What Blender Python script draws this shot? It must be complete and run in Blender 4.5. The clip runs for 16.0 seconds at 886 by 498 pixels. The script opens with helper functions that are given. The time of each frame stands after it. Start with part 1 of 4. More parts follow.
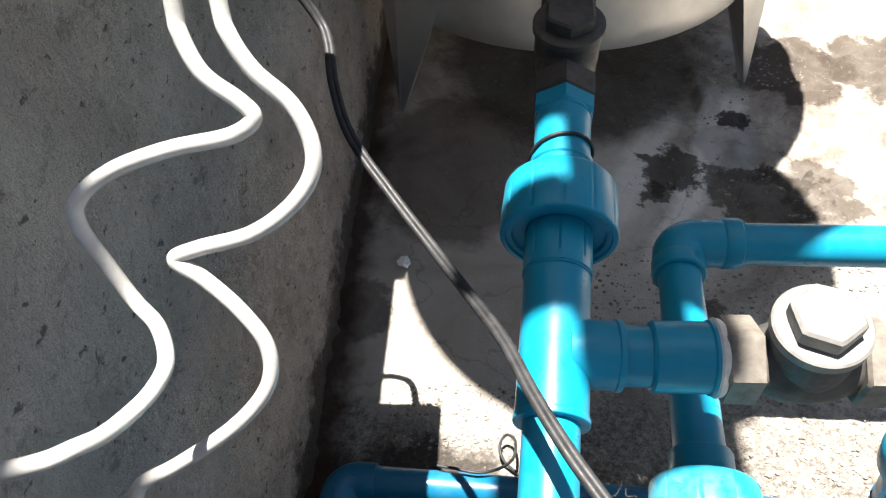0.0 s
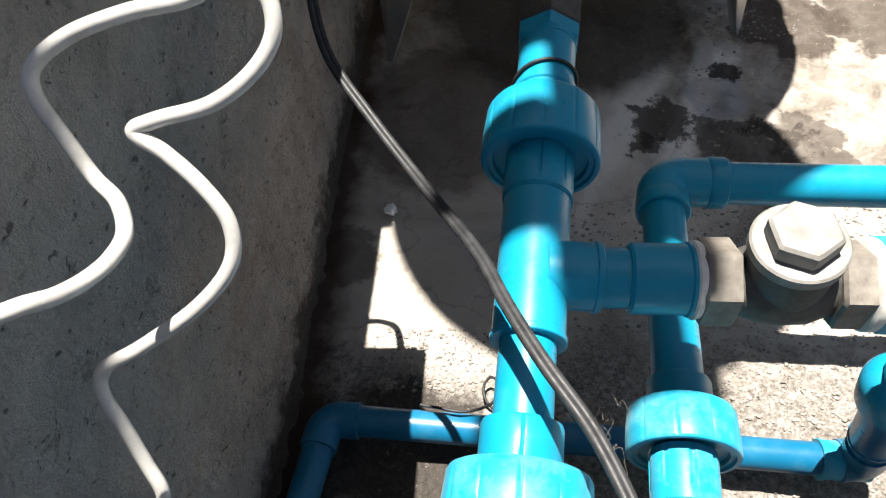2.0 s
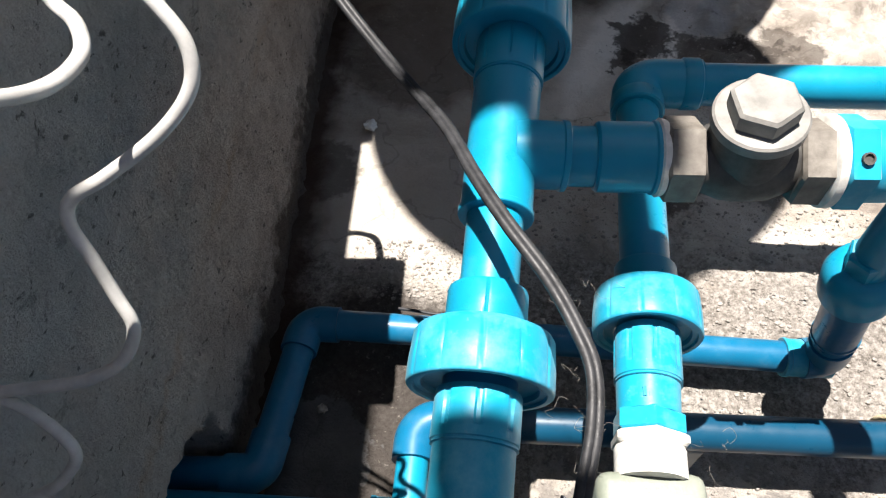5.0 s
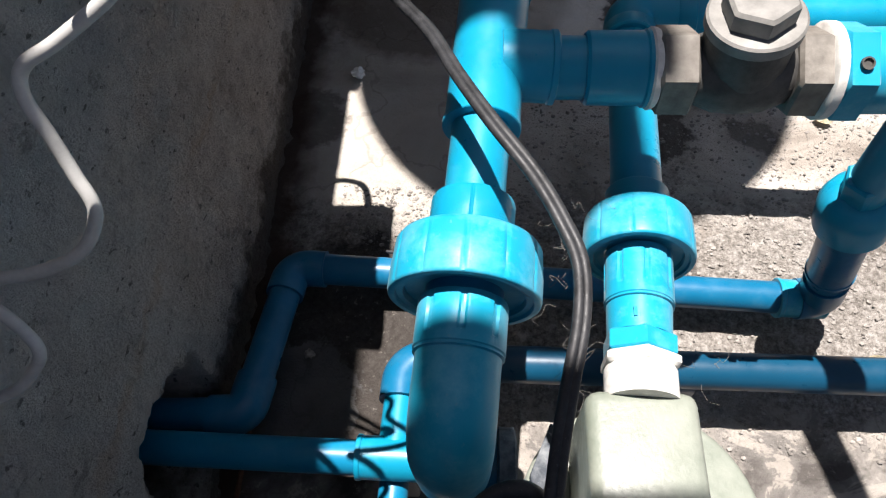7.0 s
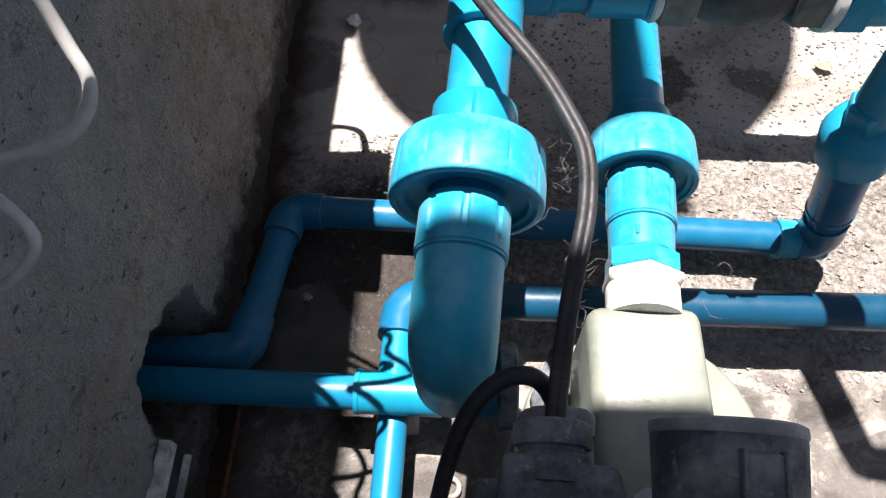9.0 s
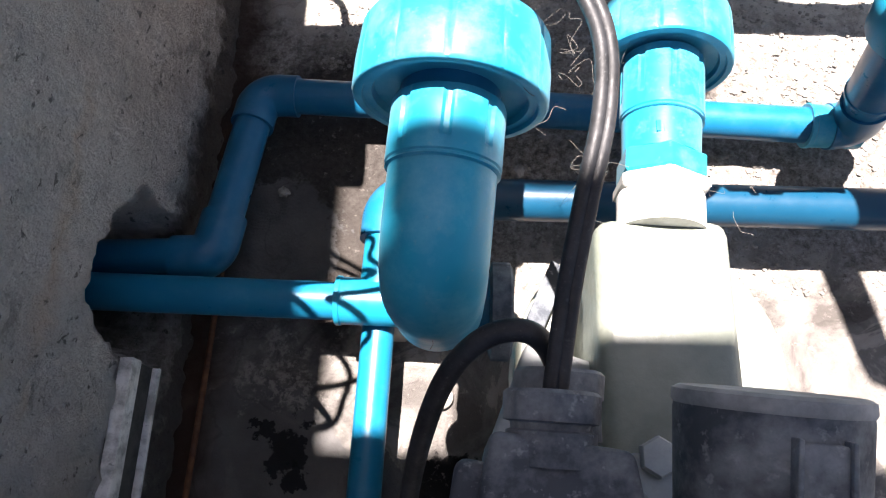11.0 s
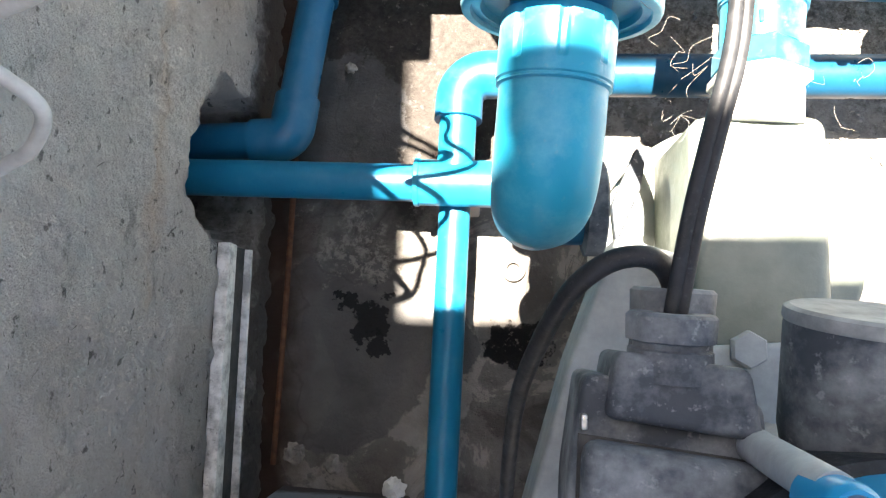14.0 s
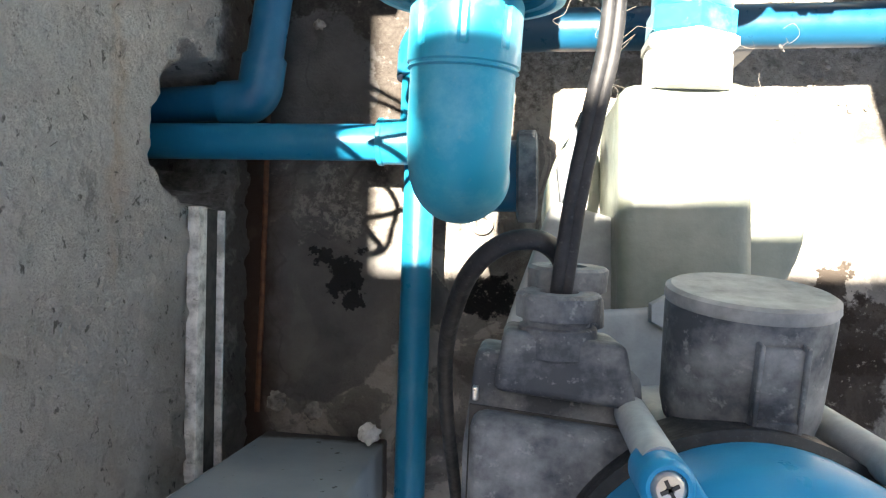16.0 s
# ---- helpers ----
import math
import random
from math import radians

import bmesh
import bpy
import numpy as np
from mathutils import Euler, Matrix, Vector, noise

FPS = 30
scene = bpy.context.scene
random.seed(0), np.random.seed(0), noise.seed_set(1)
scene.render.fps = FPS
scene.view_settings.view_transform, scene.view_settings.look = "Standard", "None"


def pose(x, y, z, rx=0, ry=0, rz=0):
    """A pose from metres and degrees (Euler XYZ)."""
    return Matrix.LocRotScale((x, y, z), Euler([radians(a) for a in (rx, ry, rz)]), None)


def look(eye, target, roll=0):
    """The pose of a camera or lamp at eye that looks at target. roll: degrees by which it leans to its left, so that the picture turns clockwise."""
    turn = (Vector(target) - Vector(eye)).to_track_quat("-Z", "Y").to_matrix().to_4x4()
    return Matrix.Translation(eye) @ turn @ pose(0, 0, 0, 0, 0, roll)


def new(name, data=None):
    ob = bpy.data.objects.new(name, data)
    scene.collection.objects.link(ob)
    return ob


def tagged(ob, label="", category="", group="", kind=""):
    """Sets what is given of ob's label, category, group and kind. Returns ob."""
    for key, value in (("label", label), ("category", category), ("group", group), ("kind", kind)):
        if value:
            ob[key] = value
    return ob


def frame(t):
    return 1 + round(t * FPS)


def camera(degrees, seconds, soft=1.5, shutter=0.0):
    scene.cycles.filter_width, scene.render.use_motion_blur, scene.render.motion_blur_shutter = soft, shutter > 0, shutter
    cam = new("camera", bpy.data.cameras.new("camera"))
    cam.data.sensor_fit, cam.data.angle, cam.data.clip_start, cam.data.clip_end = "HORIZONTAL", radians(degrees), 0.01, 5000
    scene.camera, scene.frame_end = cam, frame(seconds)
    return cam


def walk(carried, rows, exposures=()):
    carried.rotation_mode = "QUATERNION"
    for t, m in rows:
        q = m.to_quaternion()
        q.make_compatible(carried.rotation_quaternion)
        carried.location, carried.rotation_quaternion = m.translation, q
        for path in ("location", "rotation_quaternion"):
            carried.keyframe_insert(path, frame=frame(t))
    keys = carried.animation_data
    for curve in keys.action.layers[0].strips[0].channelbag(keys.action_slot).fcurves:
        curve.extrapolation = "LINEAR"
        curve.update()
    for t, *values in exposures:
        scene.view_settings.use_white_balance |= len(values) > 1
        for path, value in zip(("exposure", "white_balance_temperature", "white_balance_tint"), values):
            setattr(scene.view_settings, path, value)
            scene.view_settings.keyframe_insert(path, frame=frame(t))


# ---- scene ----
cam = camera(63.6, 16.0, 1.2)
METRES, EYE, TILT, LEAN, TURN = 0.69, 1.06, -59.0, 0.0, 0.0
PATH = [
    (0, (0.101, -0.216, 1.203), (-0.055, 1.035, -0.349), -5.0),
    (0.5, (0.102, -0.219, 1.19), (-0.064, 1.019, -0.372), -5.4),
    (1, (0.11, -0.233, 1.181), (-0.039, 0.98, -0.403), -4.4),
    (1.5, (0.114, -0.232, 1.167), (-0.037, 0.974, -0.422), -4.6),
    (2, (0.117, -0.252, 1.166), (-0.022, 0.939, -0.435), -4.2),
    (2.5, (0.119, -0.278, 1.174), (0.003, 0.905, -0.435), -3.2),
    (3, (0.126, -0.269, 1.15), (0.005, 0.891, -0.474), -3.7),
    (3.5, (0.128, -0.283, 1.147), (0.013, 0.861, -0.489), -3.1),
    (4, (0.132, -0.301, 1.149), (0.028, 0.823, -0.502), -3.1),
    (4.2, (0.132, -0.301, 1.147), (0.026, 0.812, -0.511), -3.3),
    (6.3, (0.151, -0.345, 1.1), (0.047, 0.697, -0.603), -3.4),
    (6.5, (0.148, -0.341, 1.091), (0.039, 0.706, -0.61), -3.9),
    (7, (0.148, -0.356, 1.083), (0.059, 0.672, -0.63), -3.1),
    (7.5, (0.147, -0.371, 1.075), (0.055, 0.642, -0.647), -3.6),
    (8, (0.148, -0.383, 1.068), (0.065, 0.627, -0.657), -3.2),
    (8.5, (0.144, -0.396, 1.069), (0.061, 0.619, -0.653), -3.2),
    (8.7, (0.143, -0.406, 1.06), (0.068, 0.597, -0.668), -2.7),
    (10.8, (0.152, -0.348, 0.975), (0.085, 0.381, -0.886), -3.3),
    (11, (0.153, -0.332, 0.963), (0.087, 0.329, -0.924), -4.1),
    (11.5, (0.143, -0.313, 0.978), (0.08, 0.197, -0.954), -5.7),
    (12, (0.141, -0.316, 0.993), (0.102, 0.084, -0.966), -3.2),
    (12.5, (0.137, -0.311, 1.001), (0.085, 0.054, -0.965), -6.0),
    (13, (0.131, -0.329, 1.001), (0.041, -0.064, -0.979), -17.1),
    (13.5, (0.119, -0.327, 1.015), (-0.017, -0.118, -0.97), -31.9),
    (14, (0.104, -0.293, 0.998), (-0.055, -0.062, -0.982), -33.3),
    (14.5, (0.121, -0.283, 1.008), (-0.023, -0.068, -0.975), -34.1),
    (15, (0.156, -0.28, 1.016), (-0.021, -0.118, -0.969), -48.4),
    (15.5, (0.167, -0.275, 1.025), (-0.048, -0.154, -0.96), -60.9),
    (16, (0.173, -0.265, 1.021), (-0.033, -0.218, -0.968), -76.7),
]
EXPOSURES = [(0.0, 2.35, 6700, 11), (0.6, 2.0, 6700, 11), (1.5, 1.95, 6700, 11), (4.0, 1.9, 6650, 12), (6.5, 1.5, 6400, 15), (8.0, 1.5, 6450, 16), (8.7, 1.7, 6500, 18), (10.8, 2.65, 6600, 20), (12.5, 3.45, 6750, 16), (13.5, 4.1, 7000, 13), (14.5, 3.95, 7150, 12), (16.0, 3.75, 7300, 11)]
walk(cam, [(t, look(eye, target, roll)) for t, eye, target, roll in PATH], EXPOSURES)

# ---- light ----
SUN_WAY = Vector((0.08, -0.16, -1.0)).normalized()
to_sun = -SUN_WAY
world = bpy.data.worlds.new("sky")
scene.world = world
world.use_nodes = True
wn = world.node_tree.nodes
sky = wn.new("ShaderNodeTexSky")
sky.sky_type = "NISHITA"
sky.sun_disc = False
sky.sun_elevation = math.asin(to_sun.z)
sky.sun_rotation = math.atan2(to_sun.x, to_sun.y)
sky.air_density, sky.dust_density = 1.0, 1.5
world.node_tree.links.new(sky.outputs[0], wn["Background"].inputs[0])
wn["Background"].inputs[1].default_value = 0.030
sun = new("sun", bpy.data.lights.new("sun", "SUN"))
sun.data.energy, sun.data.angle, sun.data.color = 5.0, radians(0.4), (1.0, 0.95, 0.87)
sun.matrix_world = look((0, 0, 6), Vector((0, 0, 6)) + SUN_WAY)


# ---- materials ----
class Nodes:
    """A small builder for node materials."""

    def __init__(self, name):
        self.mat = bpy.data.materials.new(name)
        self.mat.use_nodes = True
        self.t = self.mat.node_tree
        self.b = self.t.nodes["Principled BSDF"]

    def put(self, kind, **values):
        n = self.t.nodes.new(kind)
        for k, v in values.items():
            setattr(n, k, v)
        return n

    def link(self, a, b):
        self.t.links.new(a, b)

    def coords(self):
        return self.put("ShaderNodeNewGeometry").outputs["Position"]

    def noise(self, scale, detail=4.0, rough=0.55, vec=None, stretch=None, distort=0.0):
        n = self.put("ShaderNodeTexNoise")
        n.inputs["Scale"].default_value, n.inputs["Detail"].default_value = scale, detail
        n.inputs["Roughness"].default_value, n.inputs["Distortion"].default_value = rough, distort
        v = vec or self.coords()
        if stretch:
            m = self.put("ShaderNodeVectorMath", operation="MULTIPLY")
            m.inputs[1].default_value = stretch
            self.link(v, m.inputs[0])
            v = m.outputs[0]
        self.link(v, n.inputs["Vector"])
        return n.outputs["Fac"]

    def ramp(self, fac, stops):
        r = self.put("ShaderNodeValToRGB")
        e = r.color_ramp.elements
        while len(e) < len(stops):
            e.new(0.5)
        for k, (p, c) in zip(e, stops):
            k.position = p
            k.color = (*c, 1) if isinstance(c, tuple) else (c, c, c, 1)
        self.link(fac, r.inputs[0])
        return r.outputs[0]

    def mix(self, fac, a, b, mode="MIX"):
        m = self.put("ShaderNodeMix", data_type="RGBA", blend_type=mode)
        for s, v in ((0, fac), (6, a), (7, b)):
            if hasattr(v, "is_output"):
                self.link(v, m.inputs[s])
            elif isinstance(v, tuple):
                m.inputs[s].default_value = (*v, 1)
            else:
                m.inputs[s].default_value = v
        return m.outputs[2]

    def math(self, op, a, b=None, clamp=False):
        m = self.put("ShaderNodeMath", operation=op, use_clamp=clamp)
        for s, v in ((0, a), (1, b)):
            if v is None:
                continue
            if hasattr(v, "is_output"):
                self.link(v, m.inputs[s])
            else:
                m.inputs[s].default_value = v
        return m.outputs[0]

    def bump(self, height, strength, distance=0.002):
        n = self.put("ShaderNodeBump")
        n.inputs["Strength"].default_value, n.inputs["Distance"].default_value = strength, distance
        self.link(height, n.inputs["Height"])
        if self.b.inputs["Normal"].links:
            self.link(self.b.inputs["Normal"].links[0].from_socket, n.inputs["Normal"])
        self.link(n.outputs[0], self.b.inputs["Normal"])

    def axis(self):
        s = self.put("ShaderNodeSeparateXYZ")
        self.link(self.coords(), s.inputs[0])
        return s.outputs

    def blob(self, centre, radius, warp=0.12, scale=9.0, soft=0.22):
        """A stain of a ragged round shape, 1 inside."""
        d = self.put("ShaderNodeVectorMath", operation="DISTANCE")
        self.link(self.coords(), d.inputs[0])
        d.inputs[1].default_value = centre
        k = self.math("SUBTRACT", self.math("ADD", d.outputs["Value"], self.math("MULTIPLY", self.math("SUBTRACT", self.noise(scale, 5, 0.65), 0.5), warp * 3)), radius)
        return self.math("SUBTRACT", 1.0, self.math("DIVIDE", k, radius * soft), True)

    def streak(self, a, b, width, ragged=0.03, scale=14.0):
        """A long mark on the floor from a to b with ragged edges, 1 along its middle."""
        x, y = self.axis()[0:2]
        dx, dy = b[0] - a[0], b[1] - a[1]
        n = math.hypot(dx, dy)
        dx, dy = dx / n, dy / n
        wob = self.math("MULTIPLY", self.math("SUBTRACT", self.noise(scale, 5, 0.65), 0.5), ragged * 2)
        u, v = self.math("SUBTRACT", x, a[0]), self.math("SUBTRACT", y, a[1])
        along = self.math("ADD", self.math("MULTIPLY", u, dx), self.math("MULTIPLY", v, dy))
        off = self.math("ABSOLUTE", self.math("ADD", wob, self.math("SUBTRACT", self.math("MULTIPLY", u, dy), self.math("MULTIPLY", v, dx))))
        side = self.math("MULTIPLY", self.math("SUBTRACT", 1.0, self.math("DIVIDE", off, width), True), 1.7, True)
        ends = self.math("MULTIPLY", self.math("MULTIPLY", along, 12.0, True), self.math("MULTIPLY", self.math("SUBTRACT", n, along), 7.0, True))
        return self.math("MULTIPLY", side, ends)

    def done(self, colour=None, rough=None, metal=0.0, spec=None):
        for key, v in (("Base Color", colour), ("Roughness", rough)):
            if v is None:
                continue
            if hasattr(v, "is_output"):
                self.link(v, self.b.inputs[key])
            else:
                self.b.inputs[key].default_value = (*v, 1) if isinstance(v, tuple) else v
        self.b.inputs["Metallic"].default_value = metal
        if spec is not None:
            self.b.inputs["Specular IOR Level"].default_value = spec
        return self.mat


def pvc_material(name, base, dust=0.35, worn=(0.35, 0.62, 0.68)):
    m = Nodes(name)
    c = m.ramp(m.noise(14, 3), [(0.3, tuple(v * 0.86 for v in base)), (0.7, base)])
    specks = m.ramp(m.noise(160, 2, 0.6), [(0.66, 0.0), (0.74, 1.0)])
    film = m.ramp(m.noise(22, 6, 0.7), [(0.5 - 0.1 * dust, 0.0), (0.9 - 0.25 * dust, 1.0)])
    c = m.mix(m.math("MULTIPLY", film, dust), c, worn)
    c = m.mix(m.math("MULTIPLY", specks, 0.35 * dust), c, (0.30, 0.29, 0.25))
    r = m.ramp(m.noise(35, 5, 0.7), [(0.3, 0.24 + 0.2 * dust), (0.75, 0.42 + 0.3 * dust)])
    m.bump(m.noise(420, 3), 0.08, 0.0006)
    m.bump(m.noise(26, 2), 0.12, 0.002)
    m.b.inputs["Sheen Weight"].default_value = 0.30 * dust
    m.b.inputs["Sheen Roughness"].default_value = 0.45
    m.b.inputs["Sheen Tint"].default_value = (0.75, 0.72, 0.66, 1)
    return m.done(c, r, spec=0.30)


PVC = pvc_material("blue_pvc", (0.001, 0.212, 0.340), 0.06)
# Much darker blue for the long feed run.
PVC_DARK = pvc_material("darkest_blue_pvc", (0.003, 0.048, 0.095), 0.05, (0.10, 0.20, 0.26))
PVC_OLD = pvc_material("dusty_blue_pvc", (0.003, 0.255, 0.390), 0.30)
# Copies of the pipe blue, darkened for shade low down and by the hole.
PVC_SHADE = pvc_material("shaded_blue_pvc", (0.002, 0.105, 0.21), 0.12, (0.25, 0.42, 0.48))
PVC_HALF_SHADE = pvc_material("half_shaded_blue_pvc", (0.002, 0.15, 0.275), 0.08)
FAN_BLUE = pvc_material("blue_plastic", (0.002, 0.22, 0.42), 0.08)


def ground_material():
    m = Nodes("worn_concrete_floor")
    x, y, z = m.axis()[0:3]
    base = m.ramp(m.noise(3.4, 7, 0.66, distort=0.7), [(0.32, (0.13, 0.11, 0.092)), (0.44, (0.30, 0.268, 0.232)), (0.56, (0.42, 0.388, 0.348)), (0.72, (0.54, 0.51, 0.465))])
    grit = m.ramp(m.noise(105, 5, 0.75), [(0.38, (0.045, 0.041, 0.037)), (0.5, (0.185, 0.170, 0.153)), (0.66, (0.37, 0.355, 0.335))])
    rough_part = m.math("ADD", m.math("MULTIPLY", m.math("SUBTRACT", 0.43, y), 14.0), m.math("MULTIPLY", m.math("SUBTRACT", m.noise(11, 5, 0.7), 0.5), 7.0), True)
    near_part = m.math("ADD", m.math("MULTIPLY", m.math("SUBTRACT", y, -0.06), 10.0), m.math("MULTIPLY", m.math("SUBTRACT", m.noise(8, 5, 0.7), 0.5), 6.0), True)
    gravel = m.math("MULTIPLY", rough_part, near_part)
    c = m.mix(m.math("MULTIPLY", gravel, 0.75), base, grit)
    cement = m.ramp(m.noise(7, 6, 0.65, distort=0.8), [(0.40, (0.065, 0.059, 0.055)), (0.47, (0.13, 0.121, 0.113)), (0.53, (0.16, 0.15, 0.139)), (0.55, (0.29, 0.265, 0.235)), (0.7, (0.41, 0.38, 0.335))])
    c = m.mix(m.math("MULTIPLY", m.math("SUBTRACT", 1.0, near_part), 0.9), c, cement)
    pale = m.blob((0.07, 0.60, 0), 0.25, 0.03, 5)
    c = m.mix(m.math("MULTIPLY", pale, 0.55), c, (0.45, 0.415, 0.365))
    sweep = m.math("MULTIPLY", m.ramp(m.noise(13, 7, 0.7, distort=0.5), [(0.47, 0.0), (0.53, 1.0)]), m.math("MULTIPLY", m.math("SUBTRACT", y, 0.62), 6.0, True))
    sweep = m.math("MULTIPLY", sweep, m.math("MULTIPLY", m.math("SUBTRACT", x, 0.33), 7.0, True))
    c = m.mix(m.math("MULTIPLY", sweep, 0.35), c, (0.085, 0.07, 0.058))
    # Floor paled here in place of sunlight bounced off the tank.
    tank_bounce = m.math("MULTIPLY", m.blob((0.42, 1.02, 0), 0.33, 0.05, 5), m.ramp(m.noise(6, 6, 0.7), [(0.35, 0.25), (0.6, 1.0)]))
    c = m.mix(m.math("MULTIPLY", tank_bounce, 0.6), c, (0.56, 0.53, 0.48))
    # White streaks painted in for sunlight that the tank reflects.
    for a, b, width, amount in (((0.72, 1.30), (0.41, 0.68), 0.040, 0.95), ((0.54, 1.27), (0.30, 0.74), 0.055, 0.8), ((0.63, 1.24), (0.50, 0.86), 0.020, 0.5), ((0.43, 1.10), (0.26, 0.60), 0.022, 0.4)):
        c = m.mix(m.math("MULTIPLY", m.streak(a, b, width), amount), c, (0.72, 0.70, 0.66))
    c = m.mix(m.math("MULTIPLY", m.blob((0.64, 1.08, 0), 0.07, 0.03, 12), 0.6), c, (0.33, 0.345, 0.36))
    for centre, radius, warp, scale, colour, amount in (
            ((0.67, 0.90, 0), 0.10, 0.12, 11, (0.028, 0.024, 0.02), 0.75),
            ((0.80, 0.93, 0), 0.09, 0.10, 11, (0.045, 0.036, 0.03), 0.7),
            # Two patches left of and under the tank, darkened in place of its shade.
            ((0.02, 1.02, 0), 0.22, 0.06, 7, (0.10, 0.08, 0.064), 0.7),
            ((0.30, 1.42, 0), 0.30, 0.05, 7, (0.05, 0.043, 0.037), 0.8),
            ((0.45, 0.93, 0), 0.035, 0.05, 22, (0.03, 0.023, 0.018), 0.8),
            ((0.50, 0.56, 0), 0.055, 0.05, 14, (0.022, 0.018, 0.015), 0.75),
            ((0.68, 0.56, 0), 0.045, 0.05, 14, (0.022, 0.018, 0.015), 0.55),
            ((0.50, 1.00, 0), 0.06, 0.06, 18, (0.03, 0.023, 0.018), 0.85),
            ((0.67, 1.16, 0), 0.035, 0.03, 24, (0.02, 0.016, 0.014), 0.9),
            ((0.86, 1.34, 0), 0.12, 0.08, 10, (0.05, 0.038, 0.03), 0.85),
            ((1.05, 1.36, 0), 0.12, 0.08, 10, (0.06, 0.047, 0.037), 0.85),
            ((0.13, -0.31, 0), 0.035, 0.045, 24, (0.010, 0.009, 0.008), 0.95),
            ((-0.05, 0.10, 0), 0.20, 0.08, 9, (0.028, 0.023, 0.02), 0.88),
            ((-0.17, 0.60, 0), 0.06, 0.05, 9, (0.045, 0.036, 0.03), 0.6)):
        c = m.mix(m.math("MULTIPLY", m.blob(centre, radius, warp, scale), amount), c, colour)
    for centre, radius in (((0.626, -0.359, 0), 0.05), ((0.619, -0.435, 0), 0.06), ((0.607, -0.299, 0), 0.03)):
        c = m.mix(m.math("MULTIPLY", m.blob(centre, radius, 0.06, 20), 0.9), c, (0.022, 0.014, 0.009))
    bare = m.blob((0.005, -0.40, 0), 0.055, 0.03, 18, 0.08)
    c = m.mix(m.math("MULTIPLY", bare, 0.8), c, m.ramp(m.noise(30, 5), [(0.3, (0.25, 0.235, 0.215)), (0.7, (0.38, 0.36, 0.33))]))
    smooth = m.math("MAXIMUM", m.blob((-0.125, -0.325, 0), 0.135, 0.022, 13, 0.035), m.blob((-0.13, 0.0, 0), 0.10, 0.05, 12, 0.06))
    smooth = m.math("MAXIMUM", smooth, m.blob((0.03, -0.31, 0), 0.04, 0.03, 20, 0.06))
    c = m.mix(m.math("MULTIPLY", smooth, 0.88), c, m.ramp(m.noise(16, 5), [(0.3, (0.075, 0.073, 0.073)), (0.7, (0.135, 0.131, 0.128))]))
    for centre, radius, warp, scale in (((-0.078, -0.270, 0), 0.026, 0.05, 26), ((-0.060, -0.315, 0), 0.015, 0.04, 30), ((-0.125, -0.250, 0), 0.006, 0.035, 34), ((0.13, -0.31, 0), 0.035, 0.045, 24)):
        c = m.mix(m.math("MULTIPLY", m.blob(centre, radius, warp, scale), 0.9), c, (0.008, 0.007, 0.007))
    ridge = m.math("MULTIPLY", m.blob((-0.10, -0.175, 0), 0.045, 0.05, 20, 0.3), m.ramp(m.noise(95, 5, 0.75), [(0.46, 0.0), (0.56, 1.0)]))
    c = m.mix(m.math("MULTIPLY", ridge, 0.8), c, (0.30, 0.28, 0.255))
    crumbs = m.ramp(m.noise(70, 5, 0.75), [(0.60, 0.0), (0.68, 1.0)])
    c = m.mix(m.math("MULTIPLY", m.math("MULTIPLY", crumbs, m.math("SUBTRACT", 1.0, smooth)), 0.4), c, (0.40, 0.37, 0.33))
    cracks = m.put("ShaderNodeTexVoronoi", feature="DISTANCE_TO_EDGE")
    cracks.inputs["Scale"].default_value = 3.1
    warp = m.put("ShaderNodeTexNoise")
    warp.inputs["Scale"].default_value, warp.inputs["Detail"].default_value = 9, 5
    m.link(m.coords(), warp.inputs["Vector"])
    add = m.put("ShaderNodeVectorMath", operation="MULTIPLY_ADD")
    add.inputs[1].default_value = (0.25, 0.25, 0.25)
    m.link(warp.outputs["Color"], add.inputs[0])
    m.link(m.coords(), add.inputs[2])
    m.link(add.outputs[0], cracks.inputs["Vector"])
    line = m.ramp(cracks.outputs[0], [(0.006, 1.0), (0.014, 0.0)])
    c = m.mix(m.math("MULTIPLY", line, 0.22), c, (0.022, 0.018, 0.015))
    rust = m.math("SUBTRACT", 1.0, m.math("DIVIDE", m.math("ADD", m.math("ADD", x, 0.205), m.math("MULTIPLY", m.math("SUBTRACT", m.noise(20, 4), 0.5), 0.07)), 0.05), True)
    rust = m.math("MULTIPLY", rust, m.math("MULTIPLY", m.math("ADD", x, 0.45), 8.0, True))
    c = m.mix(m.math("MULTIPLY", rust, 0.9), c, (0.040, 0.019, 0.010))
    r = m.ramp(m.noise(9, 4), [(0.3, 0.72), (0.7, 0.95)])
    m.bump(line, -0.3, 0.003)
    m.bump(m.noise(55, 7, 0.75), 0.9, 0.011)
    m.bump(m.noise(260, 4, 0.7), 0.7, 0.0025)
    return m.done(c, r, spec=0.25)


